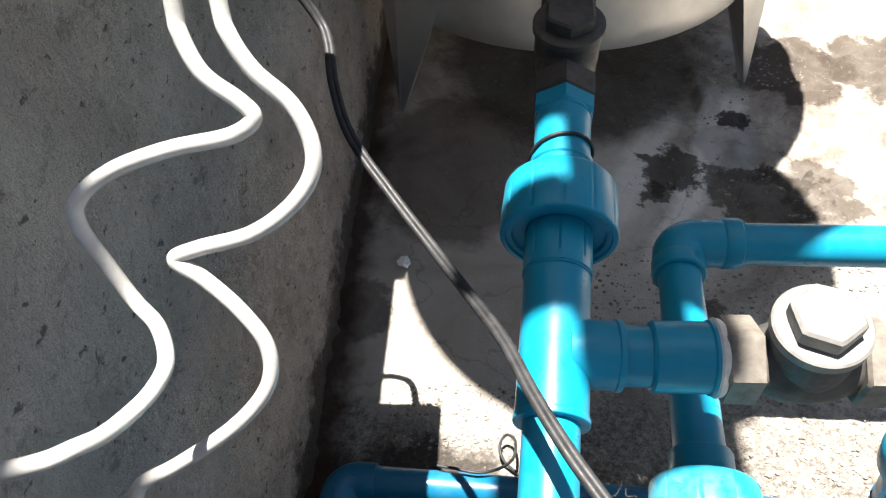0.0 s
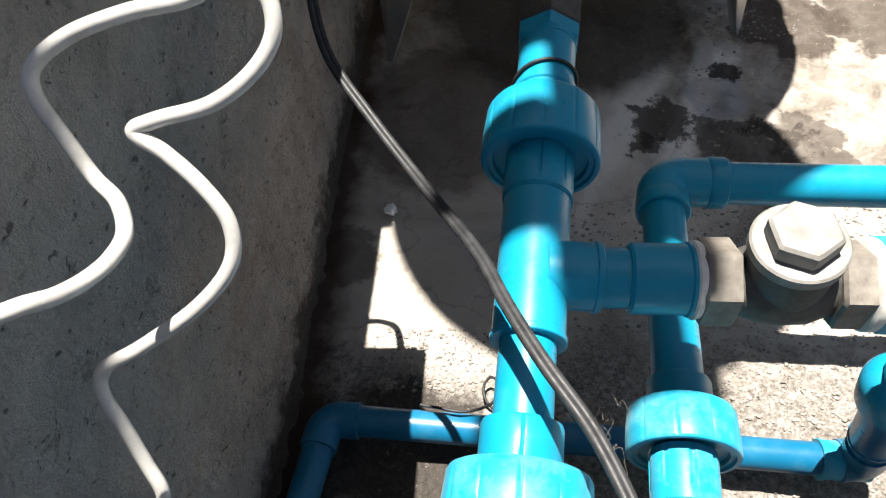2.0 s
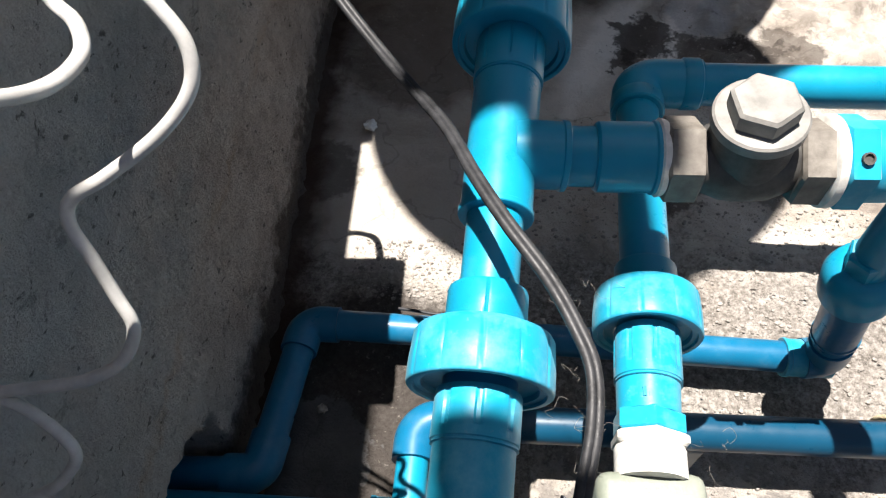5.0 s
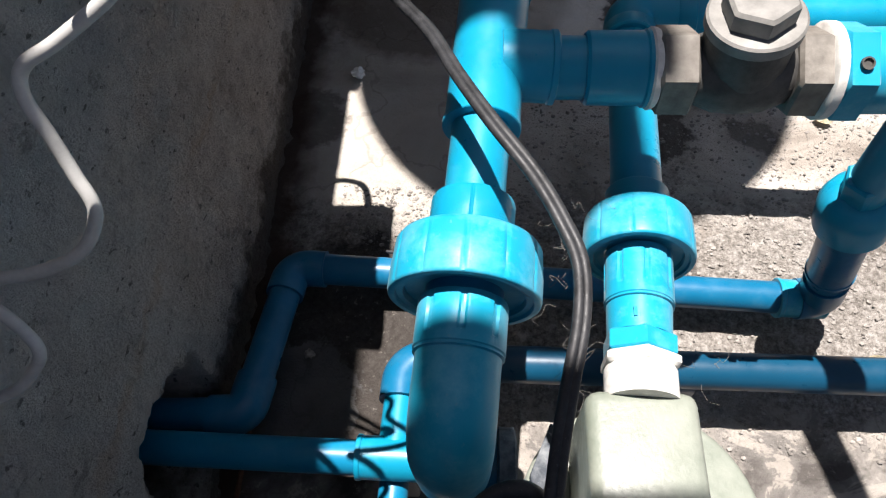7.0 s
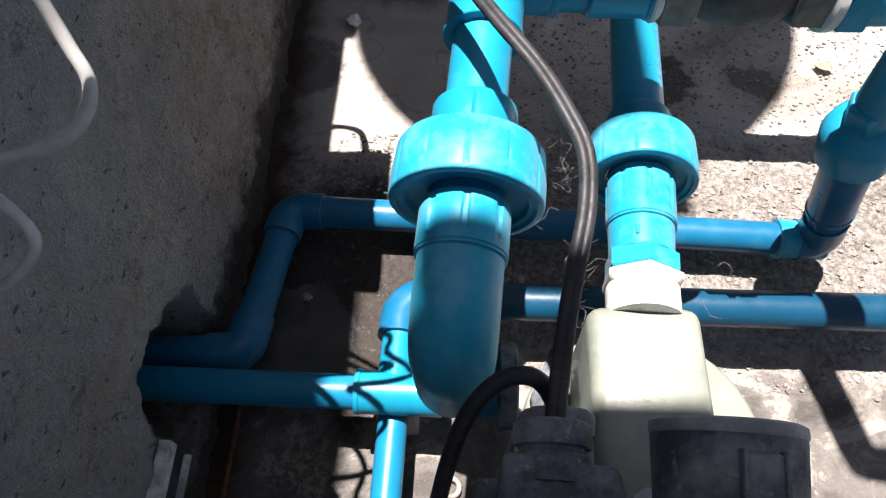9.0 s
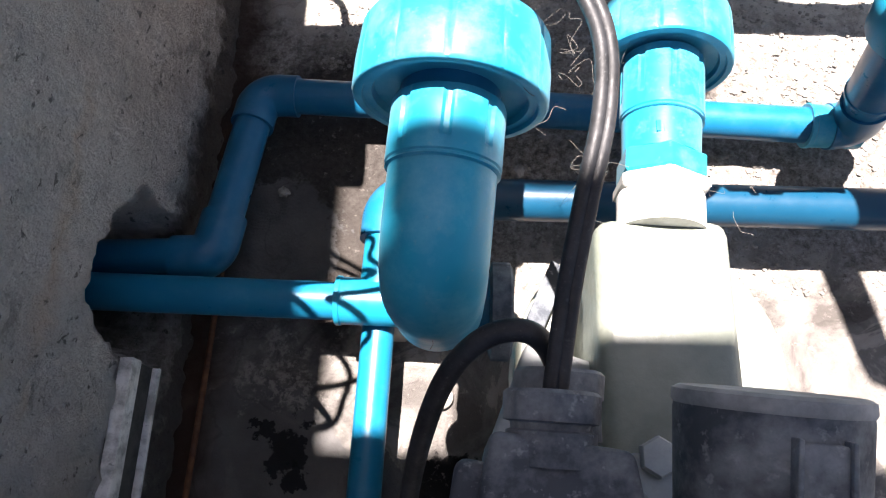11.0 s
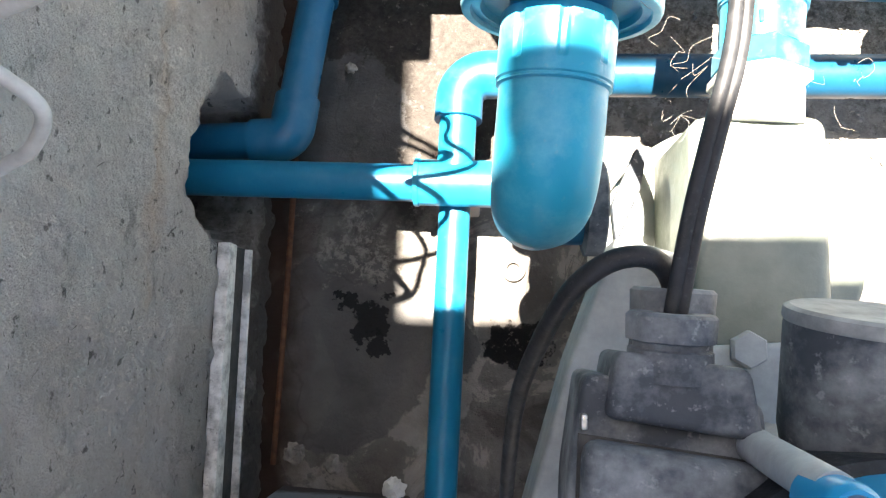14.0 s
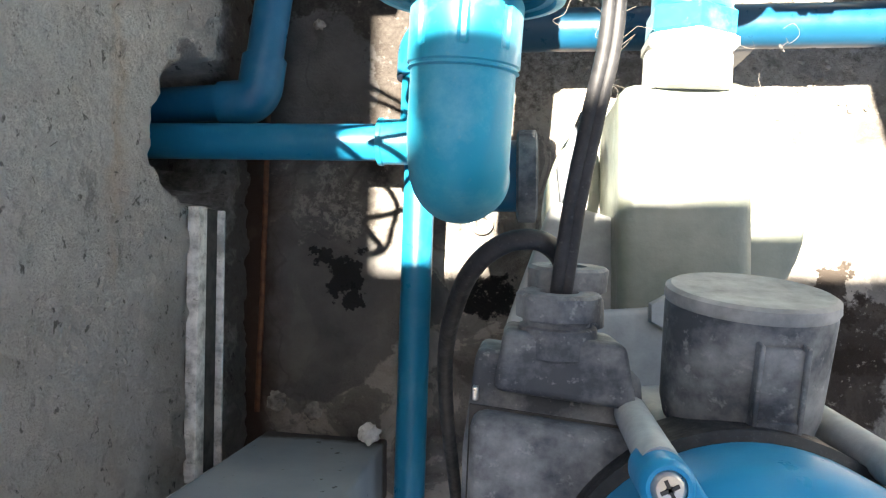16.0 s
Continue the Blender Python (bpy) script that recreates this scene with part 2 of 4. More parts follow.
def wall_material():
    m = Nodes("rough_rendered_wall")
    x, y, z = m.axis()[0:3]
    c = m.ramp(m.noise(4.5, 7, 0.65, distort=0.5), [(0.33, (0.32, 0.302, 0.28)), (0.52, (0.48, 0.46, 0.425)), (0.72, (0.61, 0.588, 0.55))])
    # Paler zone painted in for bounced light on the wall, fading southwards.
    lit_zone = m.math("ADD", m.math("MULTIPLY", m.math("SUBTRACT", 0.26, y), 5.0), m.math("MULTIPLY", m.math("SUBTRACT", m.noise(4, 5, 0.7), 0.5), 2.5), True)
    lit_zone = m.math("MULTIPLY", lit_zone, m.math("MULTIPLY", m.math("ADD", y, 0.52), 3.0, True))
    c = m.mix(m.math("MULTIPLY", lit_zone, 0.5), c, m.ramp(m.noise(14, 6, 0.7), [(0.3, (0.48, 0.465, 0.44)), (0.7, (0.68, 0.66, 0.63))]))
    blotch = m.ramp(m.noise(9, 7, 0.72, distort=0.8), [(0.50, 0.0), (0.60, 1.0)])
    blotch = m.math("MULTIPLY", blotch, m.math("SUBTRACT", 1.0, m.math("MULTIPLY", lit_zone, 0.6)))
    c = m.mix(m.math("MULTIPLY", blotch, 0.16), c, (0.115, 0.108, 0.098))
    damp = m.math("ADD", m.math("MULTIPLY", m.math("SUBTRACT", 0.58, z), 6.0), m.math("MULTIPLY", m.math("SUBTRACT", m.noise(6, 6, 0.72), 0.5), 6.0), True)
    damp = m.math("MULTIPLY", damp, m.math("MULTIPLY", m.math("SUBTRACT", y, -0.02), 5.0, True))
    # Brown of the damp zone, with bounced light painted in as extra brightness.
    brown = m.ramp(m.noise(11, 6, 0.68), [(0.36, (0.41, 0.32, 0.262)), (0.52, (0.62, 0.525, 0.45)), (0.68, (0.72, 0.635, 0.565))])
    c = m.mix(m.math("MULTIPLY", damp, 0.62), c, brown)
    ochre = m.math("SUBTRACT", 1.0, m.math("MULTIPLY", m.math("ABSOLUTE", m.math("ADD", m.math("SUBTRACT", z, 0.345), m.math("MULTIPLY", m.math("SUBTRACT", m.noise(5, 5, 0.7), 0.5), 0.10))), 55.0), True)
    c = m.mix(m.math("MULTIPLY", m.math("MULTIPLY", ochre, m.ramp(m.noise(7, 4), [(0.45, 0.0), (0.6, 1.0)])), 0.6), c, (0.47, 0.36, 0.26))
    # Dark foot: the wet line, with the corner's shade painted in above it.
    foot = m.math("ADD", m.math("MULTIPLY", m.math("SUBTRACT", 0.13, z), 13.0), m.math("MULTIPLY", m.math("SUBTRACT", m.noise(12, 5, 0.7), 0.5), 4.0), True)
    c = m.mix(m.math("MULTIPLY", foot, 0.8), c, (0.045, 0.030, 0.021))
    # Wall darkened southwards in place of the light fading there.
    light_falloff = m.math("ADD", m.math("MULTIPLY", m.math("SUBTRACT", -0.30, y), 5.0), m.math("MULTIPLY", m.math("SUBTRACT", m.noise(5, 6, 0.7), 0.5), 4.0), True)
    c = m.mix(m.math("MULTIPLY", light_falloff, 0.5), c, m.ramp(m.noise(40, 5, 0.7), [(0.3, (0.12, 0.108, 0.095)), (0.7, (0.30, 0.28, 0.255))]))
    streak = m.ramp(m.noise(26, 6, 0.75, stretch=(1, 0.45, 1.0)), [(0.58, 0.0), (0.66, 1.0)])
    c = m.mix(m.math("MULTIPLY", streak, 0.42), c, (0.062, 0.057, 0.05))
    pits = m.ramp(m.noise(95, 3, 0.6, stretch=(1, 0.6, 1.0)), [(0.30, 1.0), (0.37, 0.0)])
    c = m.mix(m.math("MULTIPLY", pits, 0.75), c, (0.05, 0.045, 0.04))
    light = m.ramp(m.noise(120, 4, 0.72), [(0.66, 0.0), (0.73, 1.0)])
    c = m.mix(m.math("MULTIPLY", light, 0.5), c, (0.62, 0.60, 0.56))
    m.bump(m.noise(34, 7, 0.72, stretch=(1, 0.6, 1)), 1.0, 0.034)
    m.bump(m.noise(150, 5, 0.75), 1.0, 0.010)
    m.bump(pits, -1.0, 0.006)
    return m.done(c, 0.93, spec=0.2)


def plain(name, dark, light, rough=0.5, metal=0.0, scale=30.0, bump=0.15, depth=0.001, spec=None, speck=None, span=(0.32, 0.68)):
    m = Nodes(name)
    c = m.ramp(m.noise(scale, 6, 0.65), [(span[0], dark), (span[1], light)])
    if speck:
        c = m.mix(m.ramp(m.noise(scale * 6, 3, 0.7), [(0.6, 0.0), (0.72, 0.6)]), c, speck)
    r = m.ramp(m.noise(scale * 1.7, 5, 0.7), [(0.3, max(rough - 0.12, 0.05)), (0.7, min(rough + 0.15, 1.0))])
    m.bump(m.noise(scale * 9, 4, 0.65), bump, depth)
    return m.done(c, r, metal, spec)


GROUND = ground_material()
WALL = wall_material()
WHITE_HOSE = plain("white_plastic_tube", (0.30, 0.297, 0.285), (0.44, 0.435, 0.42), 0.45, scale=40, bump=0.1)
BLACK_CABLE = plain("black_rubber_cable", (0.009, 0.0095, 0.0105), (0.030, 0.031, 0.034), 0.50, scale=60, spec=0.30, speck=(0.06, 0.06, 0.063))
BLACK_PLASTIC = plain("dusty_black_plastic", (0.036, 0.043, 0.053), (0.235, 0.25, 0.258), 0.75, scale=20, bump=0.3, speck=(0.27, 0.28, 0.285), span=(0.42, 0.70))
PALE_RIM = plain("pale_rim_grey", (0.15, 0.155, 0.155), (0.34, 0.345, 0.34), 0.9, scale=30, bump=0.2)
GREEN_IRON = plain("grey_green_cast_iron_paint", (0.14, 0.16, 0.13), (0.215, 0.23, 0.195), 0.42, scale=18, bump=0.35, depth=0.0016)
MOTOR_GREY = plain("dusty_grey_motor_paint", (0.20, 0.218, 0.224), (0.40, 0.418, 0.415), 0.76, scale=20, bump=0.3, span=(0.28, 0.72))
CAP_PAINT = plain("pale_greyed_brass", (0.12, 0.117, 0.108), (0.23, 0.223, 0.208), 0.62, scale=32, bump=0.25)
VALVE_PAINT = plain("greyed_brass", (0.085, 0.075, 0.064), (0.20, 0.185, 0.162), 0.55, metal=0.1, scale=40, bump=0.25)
# Bronze for valve body and bonnet, with the cap's shade painted in.
VALVE_SHADED = plain("shade_darkened_bronze", (0.022, 0.022, 0.022), (0.075, 0.072, 0.066), 0.6, scale=40, bump=0.3)
RUST = plain("rusty_steel", (0.05, 0.018, 0.008), (0.13, 0.055, 0.024), 0.85, scale=60, bump=0.3)
VALVE_DARK = plain("blackened_brass", (0.016, 0.014, 0.012), (0.05, 0.043, 0.036), 0.6, scale=40, bump=0.3)
WHITE_TAPE = plain("white_thread_tape", (0.44, 0.43, 0.40), (0.66, 0.65, 0.61), 0.6, scale=70, bump=0.3)
STEEL_TANK = plain("brushed_stainless_steel", (0.52, 0.52, 0.505), (0.60, 0.60, 0.585), 0.45, metal=0.8, scale=12, bump=0.05)
SCREW_STEEL = plain("zinc_screw_steel", (0.45, 0.45, 0.44), (0.62, 0.62, 0.60), 0.35, metal=0.9, scale=90, bump=0.1)
TRUNKING = plain("grimy_white_trunking", (0.28, 0.275, 0.26), (0.66, 0.65, 0.62), 0.6, scale=26, bump=0.2, speck=(0.08, 0.075, 0.07), span=(0.40, 0.56))
GRIME = plain("black_grime", (0.02, 0.019, 0.018), (0.07, 0.066, 0.06), 0.9, scale=40, bump=0.3)


def board_material():
    m = Nodes("pale_blue_grey_paint")
    x, y, z = m.axis()[0:3]
    c = m.ramp(m.noise(9, 5), [(0.3, (0.22, 0.265, 0.295)), (0.7, (0.29, 0.335, 0.365))])
    chips = m.ramp(m.noise(38, 4, 0.7), [(0.66, 0.0), (0.69, 1.0)])
    c = m.mix(m.math("MULTIPLY", chips, 0.8), c, (0.05, 0.055, 0.06))
    dirt = m.math("ADD", m.math("MULTIPLY", m.math("SUBTRACT", 0.036, z), 60.0), m.math("MULTIPLY", m.math("SUBTRACT", m.noise(25, 5, 0.7), 0.5), 2.5), True)
    c = m.mix(m.math("MULTIPLY", dirt, 0.9), c, (0.045, 0.030, 0.022))
    m.bump(m.noise(80, 5, 0.7), 0.4, 0.002)
    return m.done(c, 0.8, spec=0.3)


BOARD = board_material()
FOAM = plain("white_foam", (0.60, 0.60, 0.58), (0.80, 0.80, 0.77), 0.9, scale=70, bump=0.5, depth=0.003)
STONE = plain("loose_grit", (0.09, 0.082, 0.074), (0.33, 0.305, 0.275), 0.95, scale=60, bump=0.3)

LEAF = plain("dry_leaf", (0.40, 0.34, 0.22), (0.55, 0.50, 0.37), 0.7, scale=50, bump=0.2)
WEB = plain("dusty_cobweb", (0.09, 0.084, 0.075), (0.17, 0.16, 0.145), 0.9, scale=50, bump=0.0)
SLAB = plain("plain_concrete", (0.24, 0.235, 0.225), (0.34, 0.33, 0.31), 0.9, scale=5, bump=0.3, depth=0.003)


# ---- mesh helpers ----
def mesh_object(name, bm, material, smooth=True):
    bm.normal_update()
    me = bpy.data.meshes.new(name)
    bm.to_mesh(me)
    bm.free()
    me.materials.append(material)
    if smooth:
        for p in me.polygons:
            p.use_smooth = True
        me.set_sharp_from_angle(angle=radians(38))
    return new(name, me)


def part(name, bm, material, parent, label="", smooth=True):
    ob = mesh_object(name, bm, material, smooth)
    ob.parent = parent
    if label:
        tagged(ob, label)
    return ob


def thing(name, place, label, category, group="", kind=""):
    ob = new(name)
    ob.location = place
    ob.empty_display_size = 0.02
    return tagged(ob, label, category, group, kind)


def own(ob, name, bm, material, label="", smooth=True):
    """A part given in world places, under an Empty that only stands somewhere."""
    bmesh.ops.translate(bm, verts=bm.verts, vec=-ob.location)
    return part(name, bm, material, ob, label, smooth)


def frame_of(way):
    w = Vector(way).normalized()
    side = w.cross(Vector((0, 0, 1)))
    if side.length < 1e-3:
        side = Vector((1, 0, 0))
    side.normalize()
    return w, side, side.cross(w).normalized()


def lathe(bm, p, way, profile, seg=40, shape=None, turn=0.0):
    """Rings of (distance along way, radius) about the line from p; shape(angle, ring) scales the radius."""
    w, a, b = frame_of(way)
    rings = []
    for i, (s, r) in enumerate(profile):
        if r <= 1e-6:
            rings.append([bm.verts.new(Vector(p) + w * s)])
            continue
        ring = []
        for k in range(seg):
            t = 2 * math.pi * k / seg + turn
            q = r * (shape(t, i) if shape else 1.0)
            ring.append(bm.verts.new(Vector(p) + w * s + a * q * math.cos(t) + b * q * math.sin(t)))
        rings.append(ring)
    for u, v in zip(rings, rings[1:]):
        for k in range(seg):
            f = [u[k % len(u)], u[(k + 1) % len(u)], v[(k + 1) % len(v)], v[k % len(v)]]
            f = list(dict.fromkeys(f))
            if len(f) > 2:
                bm.faces.new(f)
    for ring, flip in ((rings[0], True), (rings[-1], False)):
        if len(ring) > 2:
            bm.faces.new(ring[::-1] if flip else ring)
    return bm


def hexagon(t, i):
    k = (t + math.pi / 6) % (math.pi / 3) - math.pi / 6
    return 0.885 / math.cos(k)


def hex_bm(p, way, s0, s1, r, bevel=0.003, turn=0.0):
    return lathe(bmesh.new(), p, way, [(s0, r * 0.9), (s0 + bevel, r), (s1 - bevel, r), (s1, r * 0.9)], 36, hexagon, turn)


def smooth_path(points, steps=8):
    pts = [Vector(p) for p in points]
    out = []
    for i in range(len(pts) - 1):
        p0, p1, p2, p3 = pts[max(i - 1, 0)], pts[i], pts[i + 1], pts[min(i + 2, len(pts) - 1)]
        for k in range(steps):
            t = k / steps
            out.append(0.5 * ((2 * p1) + (p2 - p0) * t + (2 * p0 - 5 * p1 + 4 * p2 - p3) * t * t + (3 * p1 - p0 - 3 * p2 + p3) * t ** 3))
    out.append(pts[-1])
    return out


def tube(bm, path, r, seg=14, cap=True):
    """A round tube along a list of places; r is a number or a function of 0..1."""
    n = len(path)
    side = None
    rings = []
    for i, p in enumerate(path):
        w = (path[min(i + 1, n - 1)] - path[max(i - 1, 0)]).normalized()
        if side is None:
            side = frame_of(w)[1]
        side = (side - w * side.dot(w)).normalized()
        up = w.cross(side)
        q = r(i / (n - 1)) if callable(r) else r
        rings.append([bm.verts.new(p + side * q * math.cos(2 * math.pi * k / seg) + up * q * math.sin(2 * math.pi * k / seg)) for k in range(seg)])
    for u, v in zip(rings, rings[1:]):
        for k in range(seg):
            bm.faces.new((u[k], u[(k + 1) % seg], v[(k + 1) % seg], v[k]))
    if cap:
        bm.faces.new(rings[0][::-1])
        bm.faces.new(rings[-1])
    return bm


def bend(a, corner, b, radius, steps=12):
    """Places from a to b round a corner, with a circular bend."""
    a, c, b = Vector(a), Vector(corner), Vector(b)
    u, v = (a - c).normalized(), (b - c).normalized()
    half = u.angle(v) / 2
    cut = radius / math.tan(half)
    centre = c + (u + v).normalized() * (radius / math.sin(half))
    s, e = c + u * cut - centre, c + v * cut - centre
    out = [a]
    for k in range(steps + 1):
        t = k / steps
        full = s.angle(e)
        out.append(centre + (s * math.sin((1 - t) * full) + e * math.sin(t * full)) / math.sin(full))
    out.append(b)
    return [Vector(p) for p in out]


def box(bm, lo, hi, bevel=0.0, m=None):
    sub = bmesh.new()
    bmesh.ops.create_cube(sub, size=1.0)
    lo, hi = Vector(lo), Vector(hi)
    for v in sub.verts:
        v.co = Vector([(lo[i] + hi[i]) / 2 + v.co[i] * (hi[i] - lo[i]) for i in range(3)])
    if bevel:
        bmesh.ops.bevel(sub, geom=list(sub.edges), offset=bevel, segments=3, affect="EDGES", profile=0.5)
    if m is not None:
        sub.transform(m)
    me = bpy.data.meshes.new("tmp")
    sub.to_mesh(me)
    sub.free()
    bm.from_mesh(me)
    bpy.data.meshes.remove(me)
    return bm


def prism(bm, outline, z0, z1, bevel=0.0):
    sub = bmesh.new()
    low = [sub.verts.new((x, y, z0)) for x, y in outline]
    f = sub.faces.new(low)
    top = bmesh.ops.extrude_face_region(sub, geom=[f])
    for v in top["geom"]:
        if isinstance(v, bmesh.types.BMVert):
            v.co.z = z1
    bmesh.ops.recalc_face_normals(sub, faces=sub.faces)
    if bevel:
        bmesh.ops.bevel(sub, geom=list(sub.edges), offset=bevel, segments=3, affect="EDGES", profile=0.5)
    me = bpy.data.meshes.new("tmp")
    sub.to_mesh(me)
    sub.free()
    bm.from_mesh(me)
    bpy.data.meshes.remove(me)
    return bm


def pipe_bm(a, b, r, seg=32):
    a, b = Vector(a), Vector(b)
    return lathe(bmesh.new(), a, b - a, [(0, r), ((b - a).length, r)], seg)


def socket_bm(a, b, r, lip=0.003, seg=36):
    """A fitting's socket with a raised rim at its end b."""
    a, b = Vector(a), Vector(b)
    n = (b - a).length
    return lathe(bmesh.new(), a, b - a, [(0, r), (n - 2.4 * lip, r), (n - 2.0 * lip, r + lip * 0.5), (n - 0.3 * lip, r + lip * 0.5), (n, r + lip * 0.2), (n, r - lip)], seg)


def union_nut_bm(p, way, length, r, ribs=12):
    """A ribbed union nut: flat shoulder first, then straight grooved sides and a stepped, nearly closed end."""
    def ribbed(t, i):
        k = (t * ribs / (2 * math.pi)) % 1.0
        return 1.0 - (0.022 if k < 0.05 and 3 <= i <= 5 else 0.0)
    prof = [(0.0, r * 0.56), (0.0, r * 0.88), (0.002, r * 0.94), (0.006, r * 0.975), (length * 0.6, r), (length - 0.003, r),
            (length - 0.001, r * 0.99), (length, r * 0.97), (length, r * 0.90), (length - 0.003, r * 0.885), (length - 0.003, r * 0.80), (length - 0.008, r * 0.78), (length - 0.009, r * 0.52)]
    return lathe(bmesh.new(), p, way, prof, 192, ribbed)


def socket_collar_bm(p, way, length, r, pads=8, groove=0.14):
    """A fitting's thick socket with broad raised pads parted by narrow grooves, and a scored line at its end."""
    def padded(t, i):
        k = (t * pads / (2 * math.pi)) % 1.0
        if i <= 1:
            return 1.0 + (0.012 if 0.15 < k < 0.85 else 0.0)
        return 1.0 - (0.05 if k < groove and 2 <= i <= 4 else 0.0)
    prof = [(0.0, r * 0.84), (0.0, r * 0.96), (0.003, r), (length * 0.4, r), (length * 0.72, r), (length * 0.76, r), (length - 0.0035, r), (length - 0.0025, r * 0.965), (length - 0.0012, r * 0.965), (length, r * 0.99), (length + 0.001, r * 0.93)]
    return lathe(bmesh.new(), p, way, prof, 128, padded)


# ---- the setting ----
def make_ground():
    def lines(lo, hi, step, far):
        fine = list(np.arange(lo, hi, step))
        out, d, v = [], step, lo
        while v > -far:
            d *= 1.5
            v -= d
            out.append(v)
        out2, d, v = [], step, fine[-1]
        while v < far:
            d *= 1.5
            v += d
            out2.append(v)
        return np.array(out[::-1] + fine + out2)
    xs, ys = lines(-0.25, 1.25, 0.0105, 60), lines(-0.65, 1.55, 0.0105, 60)
    verts = []
    for y in ys:
        for x in xs:
            z = 0.0
            if -0.6 < x < 2 and -1.2 < y < 2.6:
                p = Vector((x, y, 0))
                z = 0.006 * (noise.fractal(p * 5, 0.9, 2.1, 5)) + 0.0035 * noise.fractal(p * 34, 0.8, 2.0, 4)
                mud = max(0.0, min(1.0, 9.0 * (noise.fractal(p * 3.1 + Vector((3, 1, 0)), 1.0, 2.0, 3) + 0.75 * (x - 0.72) + 0.4 * (y - 0.85))))
                mud *= 1.0 if y > 0.75 and x > 0.6 else 0.0
                z += mud * (0.016 + 0.012 * noise.fractal(p * 24, 0.7, 2.0, 4))
            verts.append((x, y, min(z, 0.03) - 0.004))
    nx = len(xs)
    faces = [(j * nx + i, j * nx + i + 1, (j + 1) * nx + i + 1, (j + 1) * nx + i) for j in range(len(ys) - 1) for i in range(nx - 1)]
    me = bpy.data.meshes.new("ground")
    me.from_pydata(verts, [], faces)
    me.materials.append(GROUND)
    for p in me.polygons:
        p.use_smooth = True
    return tagged(new("ground", me), "stained rough concrete floor with gravel, dark damp patches and painted-in light and shade", "floor", kind="structure")


make_ground()

WX = -0.226
rng = random.Random(5)


def make_wall():
    """The side wall: a rough face, with a broken hole near its foot where two pipes go through."""
    TOP = 0.98
    key = [(0.006, 0.20), (-0.012, 0.225), (-0.020, 0.220), (-0.052, 0.262), (-0.10, 0.288), (-0.15, 0.290), (-0.178, 0.262), (-0.194, 0.20), (-0.190, 0.10), (-0.165, 0.06), (-0.13, 0.045), (-0.06, 0.05), (-0.012, 0.07), (0.004, 0.123), (-0.004, 0.16)]
    hole = []
    for i, (y, z) in enumerate(key):
        y2, z2 = key[(i + 1) % len(key)]
        for k in range(6):
            t = k / 6
            hole.append((y + (y2 - y) * t + rng.uniform(-0.004, 0.004), z + (z2 - z) * t + rng.uniform(-0.004, 0.004)))
    H = np.array(hole)

    def inside(y, z):
        a, b = H, np.roll(H, -1, 0)
        cross = ((a[:, 1] > z) != (b[:, 1] > z)) & (y < (b[:, 0] - a[:, 0]) * (z - a[:, 1]) / (b[:, 1] - a[:, 1] + 1e-12) + a[:, 0])
        return bool(cross.sum() % 2)

    ys = np.concatenate([np.linspace(-1.6, -0.68, 8), np.arange(-0.66, 0.86, 0.0055), np.arange(0.87, 1.7, 0.02), np.linspace(1.75, 2.9, 10)])
    zs = np.concatenate([np.arange(-0.02, 0.72, 0.0055), np.arange(0.725, TOP, 0.012), [TOP]])
    ny = len(ys)
    flag = {}
    verts = []
    for j, z in enumerate(zs):
        for i, y in enumerate(ys):
            flag[i, j] = (-0.21 < y < 0.02 and 0.03 < z < 0.31) and inside(y, z)
            verts.append([WX, y, z])
    for (i, j), f in flag.items():
        if not f:
            continue
        if any(not flag.get((i + a, j + b), False) for a in (-1, 0, 1) for b in (-1, 0, 1)):
            d = (H[:, 0] - ys[i]) ** 2 + (H[:, 1] - zs[j]) ** 2
            k = int(d.argmin())
            verts[j * ny + i][1:] = [H[k, 0], H[k, 1]]
    for v in verts:
        p = Vector((0, v[1], v[2]))
        rough = 0.0080 * noise.fractal(p * 32, 0.7, 2.1, 5) + 0.0045 * noise.fractal(p * 5, 1.0, 2.0, 3)
        dent = max(0.0, noise.noise(p * 60 + Vector((4, 0, 0))) - 0.42) * 0.012
        v[0] += rough - dent
    faces = []
    for j in range(len(zs) - 1):
        for i in range(ny - 1):
            if all(flag[a, b] for a, b in ((i, j), (i + 1, j), (i, j + 1), (i + 1, j + 1))):
                continue
            faces.append((j * ny + i, j * ny + i + 1, (j + 1) * ny + i + 1, (j + 1) * ny + i))
    n0 = len(verts)
    back = WX - 0.14
    for y, z in hole:
        verts.append([WX + 0.003, y, z])
    for y, z in hole:
        verts.append([back, -0.09 + (y + 0.09) * 0.85 + rng.uniform(-0.006, 0.006), 0.165 + (z - 0.165) * 0.85])
    m = len(hole)
    faces += [(n0 + k, n0 + (k + 1) % m, n0 + m + (k + 1) % m, n0 + m + k) for k in range(m)]
    n1 = len(verts)
    for x in (WX, back):
        verts += [[x, -1.6, -0.02], [x, 2.9, -0.02], [x, 2.9, TOP], [x, -1.6, TOP]]
    faces += [(n1 + 3, n1 + 2, n1 + 6, n1 + 7), (n1, n1 + 3, n1 + 7, n1 + 4), (n1 + 1, n1 + 5, n1 + 6, n1 + 2)]
    for a in ((-1.6, -0.02, -0.30, TOP), (0.12, -0.02, 2.9, TOP), (-0.30, 0.42, 0.12, TOP)):
        k = len(verts)
        verts += [[back, a[0], a[1]], [back, a[2], a[1]], [back, a[2], a[3]], [back, a[0], a[3]]]
        faces.append((k, k + 3, k + 2, k + 1))
    me = bpy.data.meshes.new("wall_west")
    me.from_pydata(verts, [], faces)
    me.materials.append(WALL)
